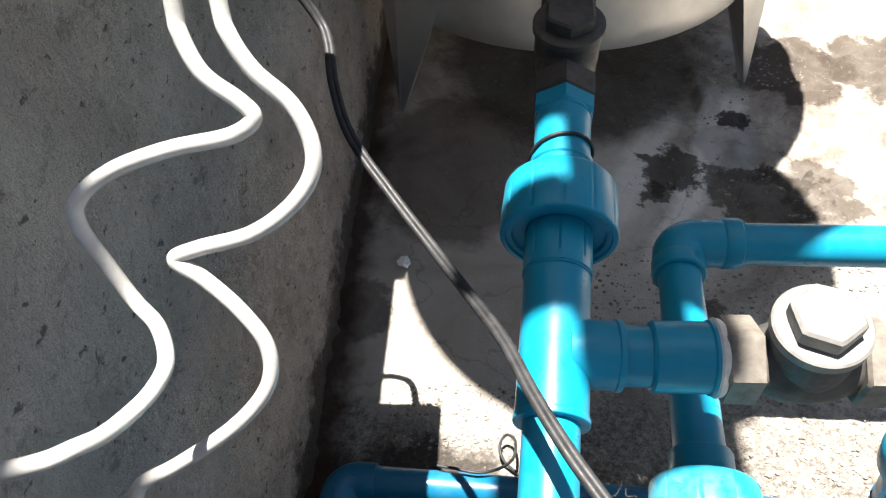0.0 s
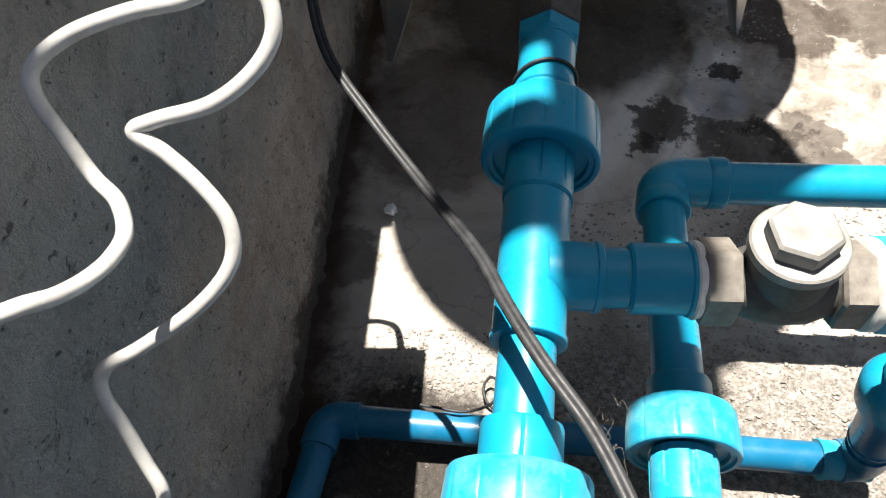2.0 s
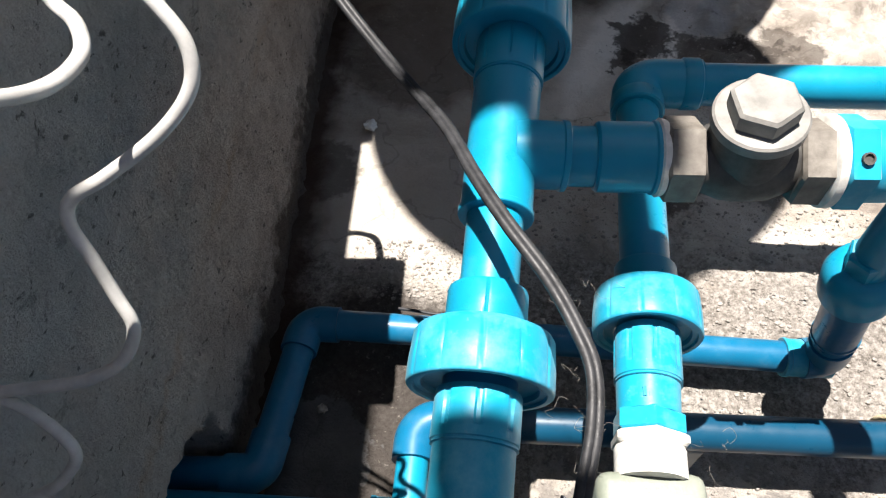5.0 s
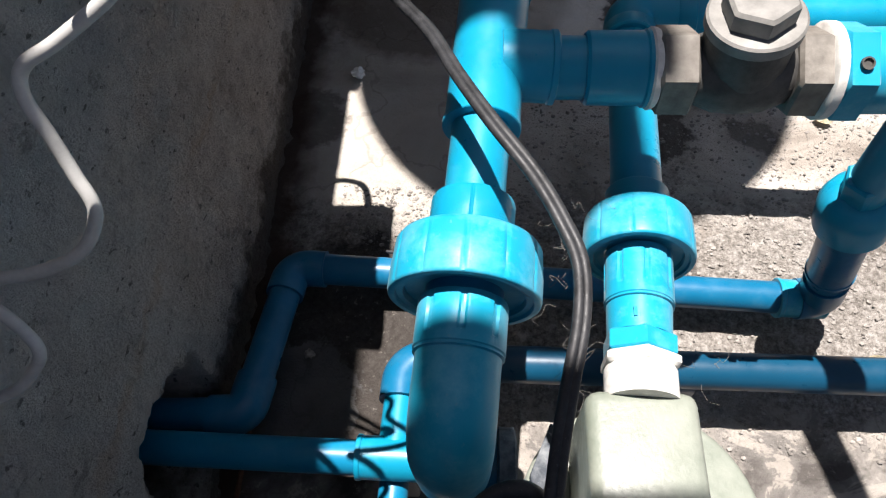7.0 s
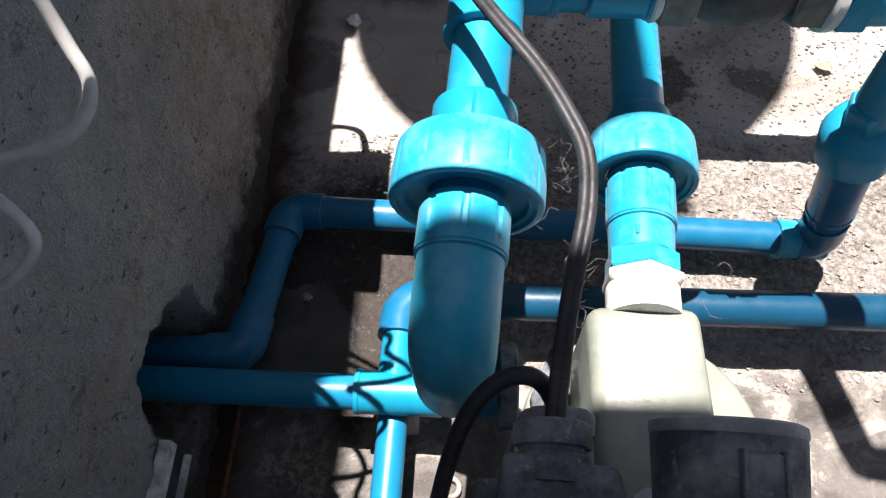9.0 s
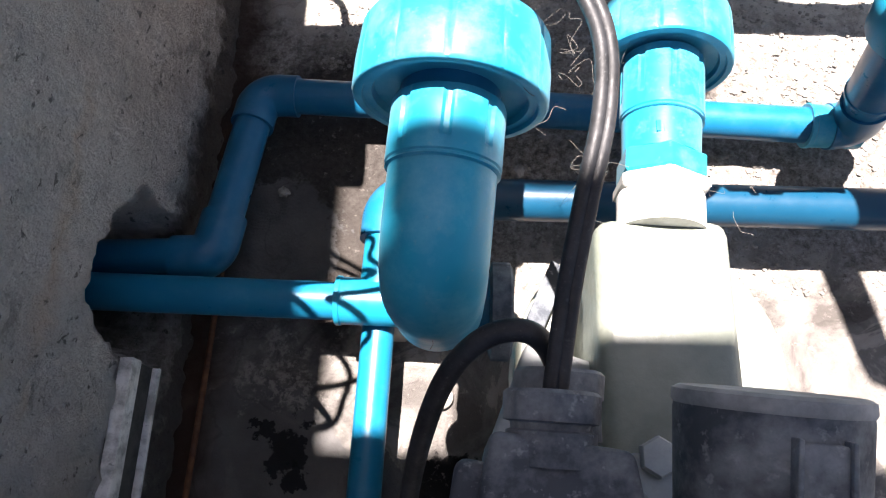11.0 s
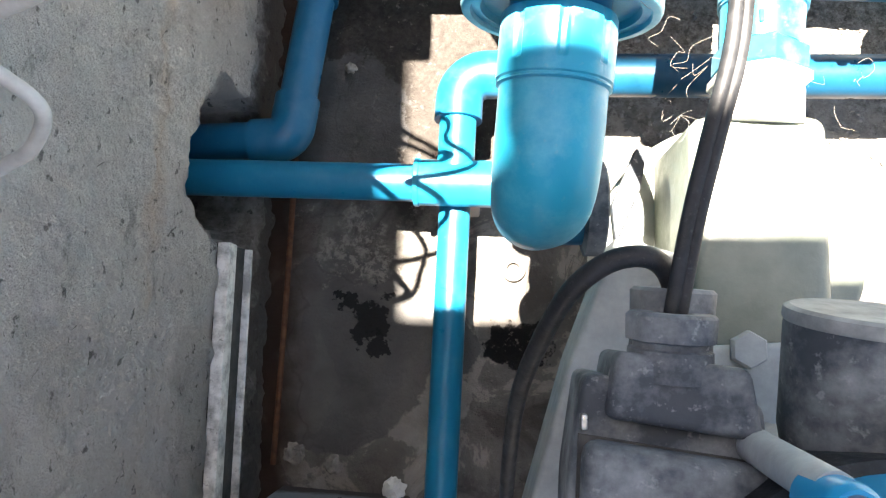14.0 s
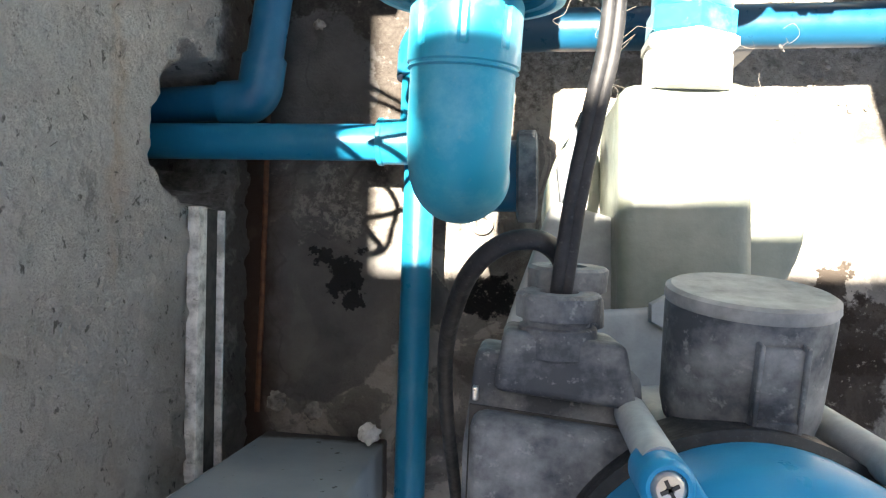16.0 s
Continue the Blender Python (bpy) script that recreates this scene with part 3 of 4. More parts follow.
    for p in me.polygons:
        p.use_smooth = True
    return tagged(new("wall_west", me), "grey rendered wall with brown damp foot, painted light falloff and a broken pipe hole", "wall", kind="structure")


make_wall()


def make_slab(name, lo, hi, material, label, category):
    return tagged(mesh_object(name, box(bmesh.new(), lo, hi, 0.01), material), label, category, kind="structure")


make_slab("wall_west_outer", (-0.62, -1.6, -0.02), (-0.50, 2.9, 0.96), WALL, "dark wall behind the broken hole", "wall")
# Unseen slabs and beams added overhead to cast shade on floor, pipes and pump.
make_slab("shade_slab_front", (-1.4, -1.60, 3.6), (3.0, 0.304, 3.72), SLAB, "unseen concrete slab added overhead to shade the pump", "roof")
make_slab("shade_slab_lip", (-0.143, 0.306, 3.6), (-0.063, 0.370, 3.72), SLAB, "unseen concrete lip added overhead to shade the elbow", "roof")
make_slab("shade_slab_side", (-1.4, 0.309, 3.6), (-0.330, 0.819, 3.72), SLAB, "unseen concrete slab added overhead to shade the wall side", "roof")
make_slab("shade_beam_3", (-0.18, 0.655, 3.5), (-0.058, 0.785, 3.58), SLAB, "unseen concrete stub added overhead to shade the suction tee", "beam")
make_slab("shade_beam_1", (-0.056, 0.588, 3.5), (0.095, 1.39, 3.58), SLAB, "unseen concrete beam added overhead to shade coupling and delivery pipe", "beam")
make_slab("shade_beam_2", (0.097, 0.83, 3.5), (0.24, 1.29, 3.58), SLAB, "unseen short concrete beam added overhead to shade the delivery elbow", "beam")
# Unseen wall-top pieces added to set the edges of the sunlit patch.
make_slab("shade_parapet", (WX - 0.14, 0.33, 0.982), (WX, 0.922, 1.39), WALL, "unseen parapet added on the side wall to set its shadow edge", "wall")
make_slab("shade_ledge", (WX + 0.002, 0.262, 0.985), (-0.082, 0.546, 1.02), SLAB, "unseen ledge added at the wall top to cast a square shadow", "ledge")
make_slab("shade_upper_wall", (WX - 0.14, 0.924, 0.981), (WX, 2.9, 1.6), WALL, "unseen upper wall added to set the shadow edge", "wall")
make_slab("shade_pier", (WX - 0.14, 1.215, 1.603), (WX, 2.9, 2.75), WALL, "unseen pier added to close a gap in the shadow", "wall")
# Unseen cover, added so no light falls into the hole from above.
make_slab("hole_light_cover", (-0.62, -1.6, 0.961), (WX - 0.142, 2.9, 0.979), SLAB, "unseen cover added to keep light out of the wall hole", "wall")
make_slab("wall_south", (-1.2, -3.12, -0.02), (3.0, -3.0, 1.2), SLAB, "plain concrete wall closing the pump bay", "wall")
make_slab("wall_north", (-1.2, 2.9, -0.02), (3.0, 3.04, 2.0), WALL, "grey rendered wall behind the tank", "wall")

# ---- stainless tank on pointed feet ----
TC = Vector((0.25, 1.572, 0.26))


def make_tank():
    ob = thing("water_tank", (TC.x, TC.y, 0.0), "stainless steel water tank on three pointed feet", "water tank")
    R = 0.488
    prof = [(0.05, 0.0), (0.045, R * 0.5), (0.03, R * 0.8), (0.006, R * 0.965), (0.0, R * 0.985), (0.012, R), (0.05, R)]
    for k in range(1, 4):
        z = k * 0.36
        prof += [(z - 0.02, R), (z, R * 1.012), (z + 0.02, R)]
    prof += [(1.30, R), (1.37, R * 0.95), (1.44, R * 0.86), (1.50, R * 0.3), (1.51, 0)]
    own(ob, "body", lathe(bmesh.new(), TC, (0, 0, 1), prof, 96), STEEL_TANK)
    for angle in (-28, -138, 97):
        a = radians(angle)
        out, side = Vector((math.cos(a), math.sin(a), 0)), Vector((-math.sin(a), math.cos(a), 0))
        bm = bmesh.new()
        base = TC.xy.to_3d()
        tip = [base + out * 0.545 + side * s + Vector((0, 0, z)) for s, z in ((-0.006, 0), (0.006, 0))] + [base + out * 0.525]
        top = [base + out * 0.515 + Vector((0, 0, 0.42)), base + out * 0.475 - side * 0.14 + Vector((0, 0, 0.40)), base + out * 0.40 + Vector((0, 0, 0.32)), base + out * 0.475 + side * 0.14 + Vector((0, 0, 0.40))]
        low = [tip[0].lerp(tip[1], 0.5), tip[0] - out * 0.004, tip[2], tip[1] - out * 0.004]
        a_ = [bm.verts.new(p) for p in low]
        b_ = [bm.verts.new(p) for p in top]
        for i in range(4):
            bm.faces.new((a_[i], a_[(i + 1) % 4], b_[(i + 1) % 4], b_[i]))
        bm.faces.new(a_[::-1])
        bm.faces.new(b_)
        bmesh.ops.recalc_face_normals(bm, faces=bm.faces)
        own(ob, "leg", bm, STEEL_TANK, "folded triangular steel foot", smooth=False)


make_tank()


# Unseen disc and post, added to cast the round shade on the floor.
def make_shade_disc():
    c = Vector((0.34, 0.775, 0)) - Vector((0.08, -0.16, 0)) * 3.6
    ob = thing("round_shade_disc", (c.x, c.y, 0.0), "unseen concrete disc on a slim post, added to cast round shade", "canopy")
    own(ob, "shade_disc", lathe(bmesh.new(), (c.x, c.y, 3.585), (0, 0, 1), [(0, 0.44), (0.01, 0.45), (0.05, 0.45), (0.06, 0.44)], 72), SLAB)
    own(ob, "post", pipe_bm((-0.17, 1.90, -0.02), (-0.17, 1.90, 3.59), 0.03), SLAB)


make_shade_disc()


# ---- main suction line ----
def on_main(y):
    return Vector((0.146 + 0.07 * y, y, 0.572 + 0.1 * (y - 0.1)))


MAIN = Vector((0.07, 1.0, 0.1)).normalized()


def make_main_line():
    ob = thing("suction_pipe", on_main(0.1), "large blue PVC suction pipe with unions from tank to pump", "pipe")
    own(ob, "pipe", pipe_bm(on_main(0.66), on_main(1.12), 0.0285), PVC)
    own(ob, "threaded_adapter", socket_bm(on_main(0.43), on_main(0.475), 0.034), PVC)
    own(ob, "hexagon_end", hex_bm(on_main(0.47), MAIN, 0.0, 0.026, 0.040), PVC)
    own(ob, "neck", lathe(bmesh.new(), on_main(0.36), MAIN, [(0, 0.036), (0.03, 0.035), (0.032, 0.037), (0.040, 0.037), (0.042, 0.034), (0.075, 0.034)], 40), PVC)
    ring = [on_main(0.412) + Vector((math.cos(k * math.pi / 16), 0.10 * math.cos(k * math.pi / 16), math.sin(k * math.pi / 16))) * 0.0365 for k in range(33)]
    own(ob, "neck_ring", tube(bmesh.new(), ring, 0.0024, 10, False), BLACK_CABLE, "thin black ring")
    own(ob, "union_nut", union_nut_bm(on_main(0.362), -MAIN, 0.070, 0.0655), PVC)
    own(ob, "union_collar", socket_collar_bm(on_main(0.300), -MAIN, 0.058, 0.0372, 8, 0.04), PVC)
    tee = own(ob, "tee", socket_bm(on_main(0.244), on_main(0.082), 0.0355), PVC)
    tee_branch = socket_bm(on_main(0.154) + Vector((0.012, 0, 0.004)), Vector((0.222, 0.154, 0.578)), 0.0345)
    bmesh.ops.translate(tee_branch, verts=tee_branch.verts, vec=-ob.location)
    part("branch_socket", tee_branch, PVC, tee)
    own(ob, "pipe", pipe_bm(on_main(0.10), on_main(-0.04), 0.0275), PVC)
    own(ob, "union_collar", socket_collar_bm(on_main(0.004), -MAIN, 0.056, 0.0372, 4, 0.03), PVC)
    own(ob, "union_nut", union_nut_bm(on_main(-0.037), -MAIN, 0.052, 0.0645), PVC_OLD)
    own(ob, "union_spigot", lathe(bmesh.new(), on_main(-0.075), -MAIN, [(0, 0.033), (0.022, 0.033)], 40), PVC_SHADE)
    own(ob, "union_collar", socket_collar_bm(on_main(-0.090), -MAIN, 0.046, 0.0378), PVC_OLD)
    top = on_main(-0.130)
    corner = on_main(-0.203)
    drop = corner + Vector((0, 0.012, -0.115))
    own(ob, "elbow", tube(bmesh.new(), bend(top, corner, drop, 0.036, 18), 0.0352, 40), PVC_OLD, "dusty blue elbow turning down")
    own(ob, "lower_elbow", tube(bmesh.new(), bend(drop + Vector((0, 0, 0.01)), drop + Vector((0, 0.004, -0.03)), Vector((0.186, drop.y + 0.005, drop.z - 0.03)), 0.022, 10), 0.031, 32), PVC_SHADE)
    own(ob, "flange", lathe(bmesh.new(), Vector((0.172, drop.y + 0.004, drop.z - 0.028)), (1, 0, 0), [(0, 0.034), (0.002, 0.040), (0.016, 0.040), (0.018, 0.036)], 40), BLACK_PLASTIC, "dark round flange")


make_main_line()


def make_check_valve(name, centre, way, up, body, material, paint, r, label, half, cap_r, cap_h):
    """A swing check valve: two hexagon ends, a swollen body, a round cap with a hexagon head."""
    c, w, u = Vector(centre), Vector(way).normalized(), Vector(up).normalized()
    ob = thing(name, c, label, "check valve")
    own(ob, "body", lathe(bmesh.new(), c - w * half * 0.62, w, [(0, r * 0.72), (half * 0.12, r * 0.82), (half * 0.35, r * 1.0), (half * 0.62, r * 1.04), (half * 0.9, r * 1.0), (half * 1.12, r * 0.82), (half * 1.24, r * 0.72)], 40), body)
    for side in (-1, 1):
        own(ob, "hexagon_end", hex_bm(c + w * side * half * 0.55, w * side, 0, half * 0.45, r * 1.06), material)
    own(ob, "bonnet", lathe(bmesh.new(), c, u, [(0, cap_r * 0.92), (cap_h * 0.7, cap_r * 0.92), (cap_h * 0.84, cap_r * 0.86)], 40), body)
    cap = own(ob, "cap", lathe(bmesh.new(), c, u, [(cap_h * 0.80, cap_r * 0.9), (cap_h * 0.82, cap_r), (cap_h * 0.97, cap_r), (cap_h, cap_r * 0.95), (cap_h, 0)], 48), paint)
    head = hex_bm(c, u, cap_h - 0.002, cap_h + 0.020, cap_r * 0.74, 0.003, 0.2)
    bmesh.ops.translate(head, verts=head.verts, vec=-ob.location)
    part("hexagon_head", head, paint, cap)
    return ob


make_check_valve("check_valve", (0.395, 0.153, 0.578), (1, 0.0, 0.0), (-0.08, -0.06, 1), VALVE_SHADED, VALVE_PAINT, CAP_PAINT, 0.040, "grey brass swing check valve with round hexagon-headed cap", 0.080, 0.043, 0.072)
make_check_valve("black_check_valve", on_main(0.585), MAIN, (0.0, -0.12, 1), VALVE_DARK, VALVE_DARK, VALVE_DARK, 0.039, "blackened brass check valve below the tank outlet", 0.092, 0.046, 0.056)


def make_bypass():
    ob = thing("bypass_pipe", (0.27, 0.154, 0.578), "blue PVC coupling between suction tee and check valve", "pipe fitting")
    own(ob, "pipe", pipe_bm((0.222, 0.154, 0.578), (0.262, 0.154, 0.578), 0.0305), PVC)
    own(ob, "coupling", lathe(bmesh.new(), (0.249, 0.154, 0.578), (1, 0, 0), [(0, 0.033), (0.003, 0.0355), (0.055, 0.0355), (0.057, 0.0372), (0.061, 0.0372), (0.062, 0.034)], 40), PVC)
    own(ob, "thread_tape", lathe(bmesh.new(), (0.309, 0.154, 0.578), (1, 0, 0), [(0, 0.037), (0.002, 0.0395), (0.007, 0.0385), (0.011, 0.036)], 40), WHITE_TAPE)
    ob = thing("outlet_pipe", (0.50, 0.153, 0.578), "blue PVC threaded fitting and pipe beyond the check valve", "pipe fitting")
    own(ob, "thread_tape", lathe(bmesh.new(), (0.468, 0.153, 0.578), (1, 0, 0), [(0, 0.043), (0.002, 0.046), (0.010, 0.046), (0.012, 0.042)], 40), WHITE_TAPE)
    own(ob, "hexagon_end", hex_bm((0.479, 0.153, 0.578), (1, 0, 0), 0, 0.030, 0.0465), PVC_OLD)
    own(ob, "adapter", socket_bm((0.505, 0.153, 0.578), (0.585, 0.155, 0.578), 0.0405), PVC_OLD)
    own(ob, "screw_hole", lathe(bmesh.new(), (0.494, 0.128, 0.612), (0, -0.55, 0.83), [(0, 0.006), (0.0035, 0.006), (0.0035, 0.0045), (0.001, 0.004)], 16), GRIME, "small round dark hole")
    own(ob, "pipe", pipe_bm((0.57, 0.155, 0.578), (2.4, 0.19, 0.578), 0.033), PVC)
    for k in range(3):
        for j in range(5):
            own(ob, "embossed_mark", box(bmesh.new(), (0.522 + j * 0.009, 0.127 + 0.010 * k, 0.612 + 0.0027 * k), (0.527 + j * 0.009, 0.131 + 0.010 * k, 0.615 + 0.0027 * k)), PVC)


make_bypass()


# ---- delivery line from the pump ----
def on_right(y):
    return Vector((0.322 + 0.085 * y, y, 0.405 - 0.11 * max(0.0, y - 0.12)))


def make_delivery():
    way = Vector((0.08, 1, 0)).normalized()
    ob = thing("delivery_pipe", on_right(0.2), "blue PVC delivery pipe rising from pump outlet with union and elbow", "pipe")
    own(ob, "pipe", pipe_bm(on_right(0.11), on_right(0.44), 0.0295), PVC)
    own(ob, "union_collar", lathe(bmesh.new(), on_right(0.075), way, [(0, 0.036), (0.052, 0.036), (0.055, 0.0345), (0.056, 0.031)], 40), PVC)
    own(ob, "union_nut", union_nut_bm(on_right(0.094), -way, 0.054, 0.0605, 10), PVC_OLD)
    own(ob, "union_collar", socket_collar_bm(on_right(0.045), -way, 0.062, 0.0362), PVC_OLD)
    own(ob, "adapter", lathe(bmesh.new(), on_right(-0.018), -way, [(0, 0.034), (0.034, 0.033)], 40), PVC_OLD)
    own(ob, "hexagon_end", hex_bm(on_right(-0.05), -way, 0, 0.024, 0.0375), PVC_OLD)
    for j in range(6):
        own(ob, "embossed_mark", box(bmesh.new(), (0.307 + j * 0.006, -0.041, 0.4355 - 0.0006 * j * j), (0.3105 + j * 0.006, -0.031, 0.4385 - 0.0006 * j * j)), PVC)
    c = on_right(0.472) + Vector((0, 0, 0.002))
    elbow = own(ob, "elbow", tube(bmesh.new(), bend(on_right(0.425), c, c + Vector((0.092, 0.0, 0.0)), 0.031, 16), 0.0358, 40), PVC)
    for p, d in ((on_right(0.433), (-0.08, -1, 0.1)), (c + Vector((0.063, 0, 0)), (1, 0, 0))):
        rim = lathe(bmesh.new(), p, d, [(0, 0.0358), (0.003, 0.038), (0.025, 0.038), (0.027, 0.0355), (0.027, 0.030)], 40)
        bmesh.ops.translate(rim, verts=rim.verts, vec=-ob.location)
        part("rim", rim, PVC, elbow)
    own(ob, "pipe", pipe_bm(c + Vector((0.08, 0, 0)), c + Vector((2.0, -0.03, 0)), 0.0310), PVC)


make_delivery()


# ---- pipes low over the floor ----
def make_low_pipes():
    ob = thing("drain_pipe", (0.1, 0.2, 0.0), "blue PVC pipe lying low across the floor, dulled for shade", "pipe")
    a, b = Vector((-0.150, 0.214, 0.064)), Vector((0.690, 0.176, 0.064))
    own(ob, "pipe", pipe_bm(a + Vector((0.02, 0, 0)), (0.64, 0.178, 0.064), 0.0255), PVC_SHADE)
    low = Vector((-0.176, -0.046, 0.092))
    own(ob, "elbow", tube(bmesh.new(), bend(a + Vector((0.055, -0.002, 0)), a, a + (low - a).normalized() * 0.055, 0.030, 12), 0.0300, 32), PVC_SHADE)
    own(ob, "pipe", tube(bmesh.new(), [a + (low - a) * 0.1, a + (low - a) * 0.9], 0.0250, 28), PVC_SHADE)
    own(ob, "elbow", tube(bmesh.new(), bend(low + (a - low).normalized() * 0.06, low, low + Vector((-0.05, -0.002, 0)), 0.026, 12), 0.0300, 32), PVC_SHADE)
    own(ob, "pipe", pipe_bm(low + Vector((-0.04, 0, 0)), low + Vector((-0.33, -0.01, 0)), 0.0245), PVC_SHADE)
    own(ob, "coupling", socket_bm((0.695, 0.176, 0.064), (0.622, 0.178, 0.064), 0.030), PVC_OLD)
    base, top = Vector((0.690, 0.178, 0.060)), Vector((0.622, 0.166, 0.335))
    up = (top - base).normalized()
    own(ob, "elbow", tube(bmesh.new(), bend((0.655, 0.177, 0.064), base, base + up * 0.075, 0.026, 12), 0.0325, 32), PVC_SHADE)
    own(ob, "riser", pipe_bm(base + up * 0.05, top, 0.0285), PVC_SHADE)
    own(ob, "socket", socket_bm(top - up * 0.06, base + up * 0.10, 0.0325), PVC_SHADE)
    knob = own(ob, "cap", lathe(bmesh.new(), top - up * 0.050, up, [(0, 0.032), (0.012, 0.046), (0.055, 0.047), (0.075, 0.040), (0.084, 0.026)], 40), PVC)
    head = hex_bm(top, up, 0.030, 0.066, 0.027)
    bmesh.ops.translate(head, verts=head.verts, vec=-ob.location)
    part("hexagon_head", head, PVC, knob)
    foot, bend_at = top + up * 0.03, Vector((0.55, 0.166, 2.0))
    own(ob, "standpipe", tube(bmesh.new(), bend(foot, bend_at, (2.4, 0.166, 2.02), 0.05, 12), 0.026, 28), PVC)

    ob = thing("feed_pipe", (0.3, 0.03, 0.0), "dark blue PVC pipe with elbow and tee near the wall hole", "pipe")
    e = Vector((0.050, 0.036, 0.112))
    tee = Vector((0.046, -0.108, 0.122))
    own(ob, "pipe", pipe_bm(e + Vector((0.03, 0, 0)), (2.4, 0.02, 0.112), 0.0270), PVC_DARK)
    elbow = own(ob, "elbow", tube(bmesh.new(), bend(e + Vector((0.060, 0, 0)), e, e + (tee - e).normalized() * 0.062, 0.036, 14), 0.0305, 36), PVC_SHADE)
    own(ob, "pipe", pipe_bm(e + (tee - e) * 0.3, tee, 0.0235), PVC)
    own(ob, "tee", socket_bm(tee + Vector((0.065, -0.001, 0)), tee + Vector((-0.050, 0.001, 0)), 0.0290), PVC)
    own(ob, "pipe", pipe_bm(tee + Vector((-0.04, 0, 0)), tee + Vector((-0.40, 0.006, 0.0)), 0.0235), PVC_HALF_SHADE)
    own(ob, "pipe", pipe_bm((0.045, -0.118, 0.088), (0.028, -0.78, 0.075), 0.0205), PVC_HALF_SHADE)
    own(ob, "foot_block", box(bmesh.new(), (0.02, -0.13, -0.01), (0.075, -0.085, 0.098), 0.004), SLAB)
    own(ob, "foot_block", box(bmesh.new(), (0.42, 0.01, -0.01), (0.47, 0.06, 0.088), 0.004), SLAB)


make_low_pipes()


# ---- the pump ----
def make_pump():
    ob = thing("water_pump", (0.31, -0.25, 0.0), "grey-green cast iron pump with grey motor and blue fan cover", "pump")
    own(ob, "base_block", prism(bmesh.new(), [(0.20, -0.62), (0.42, -0.62), (0.44, -0.14), (0.24, -0.14)], -0.01, 0.20, 0.01), SLAB, "concrete pedestal")
    disc = [(0.33 + 0.130 * math.cos(k * math.pi / 24), -0.208 + 0.130 * math.sin(k * math.pi / 24)) for k in range(48)]
    own(ob, "casing", prism(bmesh.new(), disc, 0.195, 0.283, 0.008), GREEN_IRON)
    own(ob, "volute", box(bmesh.new(), (0.256, -0.335, 0.27), (0.364, -0.112, 0.425), 0.014), GREEN_IRON)
    own(ob, "outlet_hexagon", hex_bm((0.316, -0.073, 0.405), (-0.05, -1, 0), 0, 0.013, 0.0405), WHITE_TAPE, "whitened hexagon nut")
    own(ob, "outlet_neck", lathe(bmesh.new(), (0.315, -0.085, 0.405), (-0.05, -1, 0), [(0, 0.0345), (0.004, 0.0362), (0.026, 0.0362), (0.034, 0.0372)], 36), WHITE_TAPE)
    own(ob, "motor_plate", prism(bmesh.new(), [(0.235, -0.30), (0.375, -0.29), (0.40, -0.42), (0.38, -0.56), (0.20, -0.56), (0.185, -0.40)], 0.425, 0.447, 0.005), MOTOR_GREY)
    for x, y in ((0.288, -0.300), (0.352, -0.302)):
        own(ob, "bolt", hex_bm((x, y, 0.445), (0, 0, 1), 0, 0.010, 0.014, 0.002), MOTOR_GREY)
    side = [(0.205, -0.205), (0.165, -0.315), (0.128, -0.45), (0.125, -0.62), (0.36, -0.62), (0.36, -0.25)]
    own(ob, "mounting_bracket", prism(bmesh.new(), side, 0.283, 0.375, 0.006), MOTOR_GREY)
    own(ob, "side_lug", prism(bmesh.new(), [(0.212, -0.165), (0.236, -0.108), (0.246, -0.114), (0.240, -0.148), (0.216, -0.205)], 0.283, 0.300, 0.002), BLACK_PLASTIC)
    own(ob, "motor_body", lathe(bmesh.new(), (0.288, -0.447, 0.44), (0, 0, 1), [(0, 0.092), (0.01, 0.096), (0.20, 0.096), (0.23, 0.090)], 72, lambda t, i: 1.0 - 0.05 * (math.sin(t * 18) > 0)), MOTOR_GREY)
    # Black ring added to stand for the shaded gap under the fan cover.
    own(ob, "gap_shade_ring", lathe(bmesh.new(), (0.288, -0.447, 0.60), (0, 0, 1), [(0, 0.096), (0.004, 0.102), (0.050, 0.102), (0.054, 0.097)], 64), BLACK_CABLE, "black ring standing in for the dark gap behind the fan cover")
    for x, y in ((0.236, -0.352), (0.352, -0.362)):
        own(ob, "tie_rod", tube(bmesh.new(), [Vector((x + 0.004, y + 0.012, 0.46)), Vector((x, y, 0.700))], 0.0095, 16), MOTOR_GREY)
    fan = own(ob, "fan_cover", lathe(bmesh.new(), (0.288, -0.447, 0.655), (0, 0, 1), [(0, 0.097), (0.040, 0.098), (0.052, 0.095), (0.060, 0.086), (0.064, 0.0)], 64), FAN_BLUE, "blue plastic fan cover")
    for x, y in ((0.236, -0.356), (0.352, -0.366), (0.20, -0.50), (0.36, -0.53)):
        ear = lathe(bmesh.new(), (x, y, 0.685), (0, 0, 1), [(0, 0.0120), (0.026, 0.0120), (0.030, 0.0112), (0.032, 0.0095), (0.032, 0.0078), (0.029, 0.0078)], 32)
        c = Vector((0.288, -0.447, 0)) - Vector((x, y, 0))
        w = c.normalized()
        s = Vector((-w.y, w.x, 0))
        prism(ear, [((Vector((x, y, 0)) + w * u + s * v).x, (Vector((x, y, 0)) + w * u + s * v).y) for u, v in ((0, -0.0118), (0.012, -0.0122), (0.022, -0.0145), (0.030, -0.020), (0.030, 0.020), (0.022, 0.0145), (0.012, 0.0122), (0, 0.0118))], 0.690, 0.714, 0.002)
        bmesh.ops.translate(ear, verts=ear.verts, vec=-ob.location)
        part("screw_ear", ear, FAN_BLUE, fan)
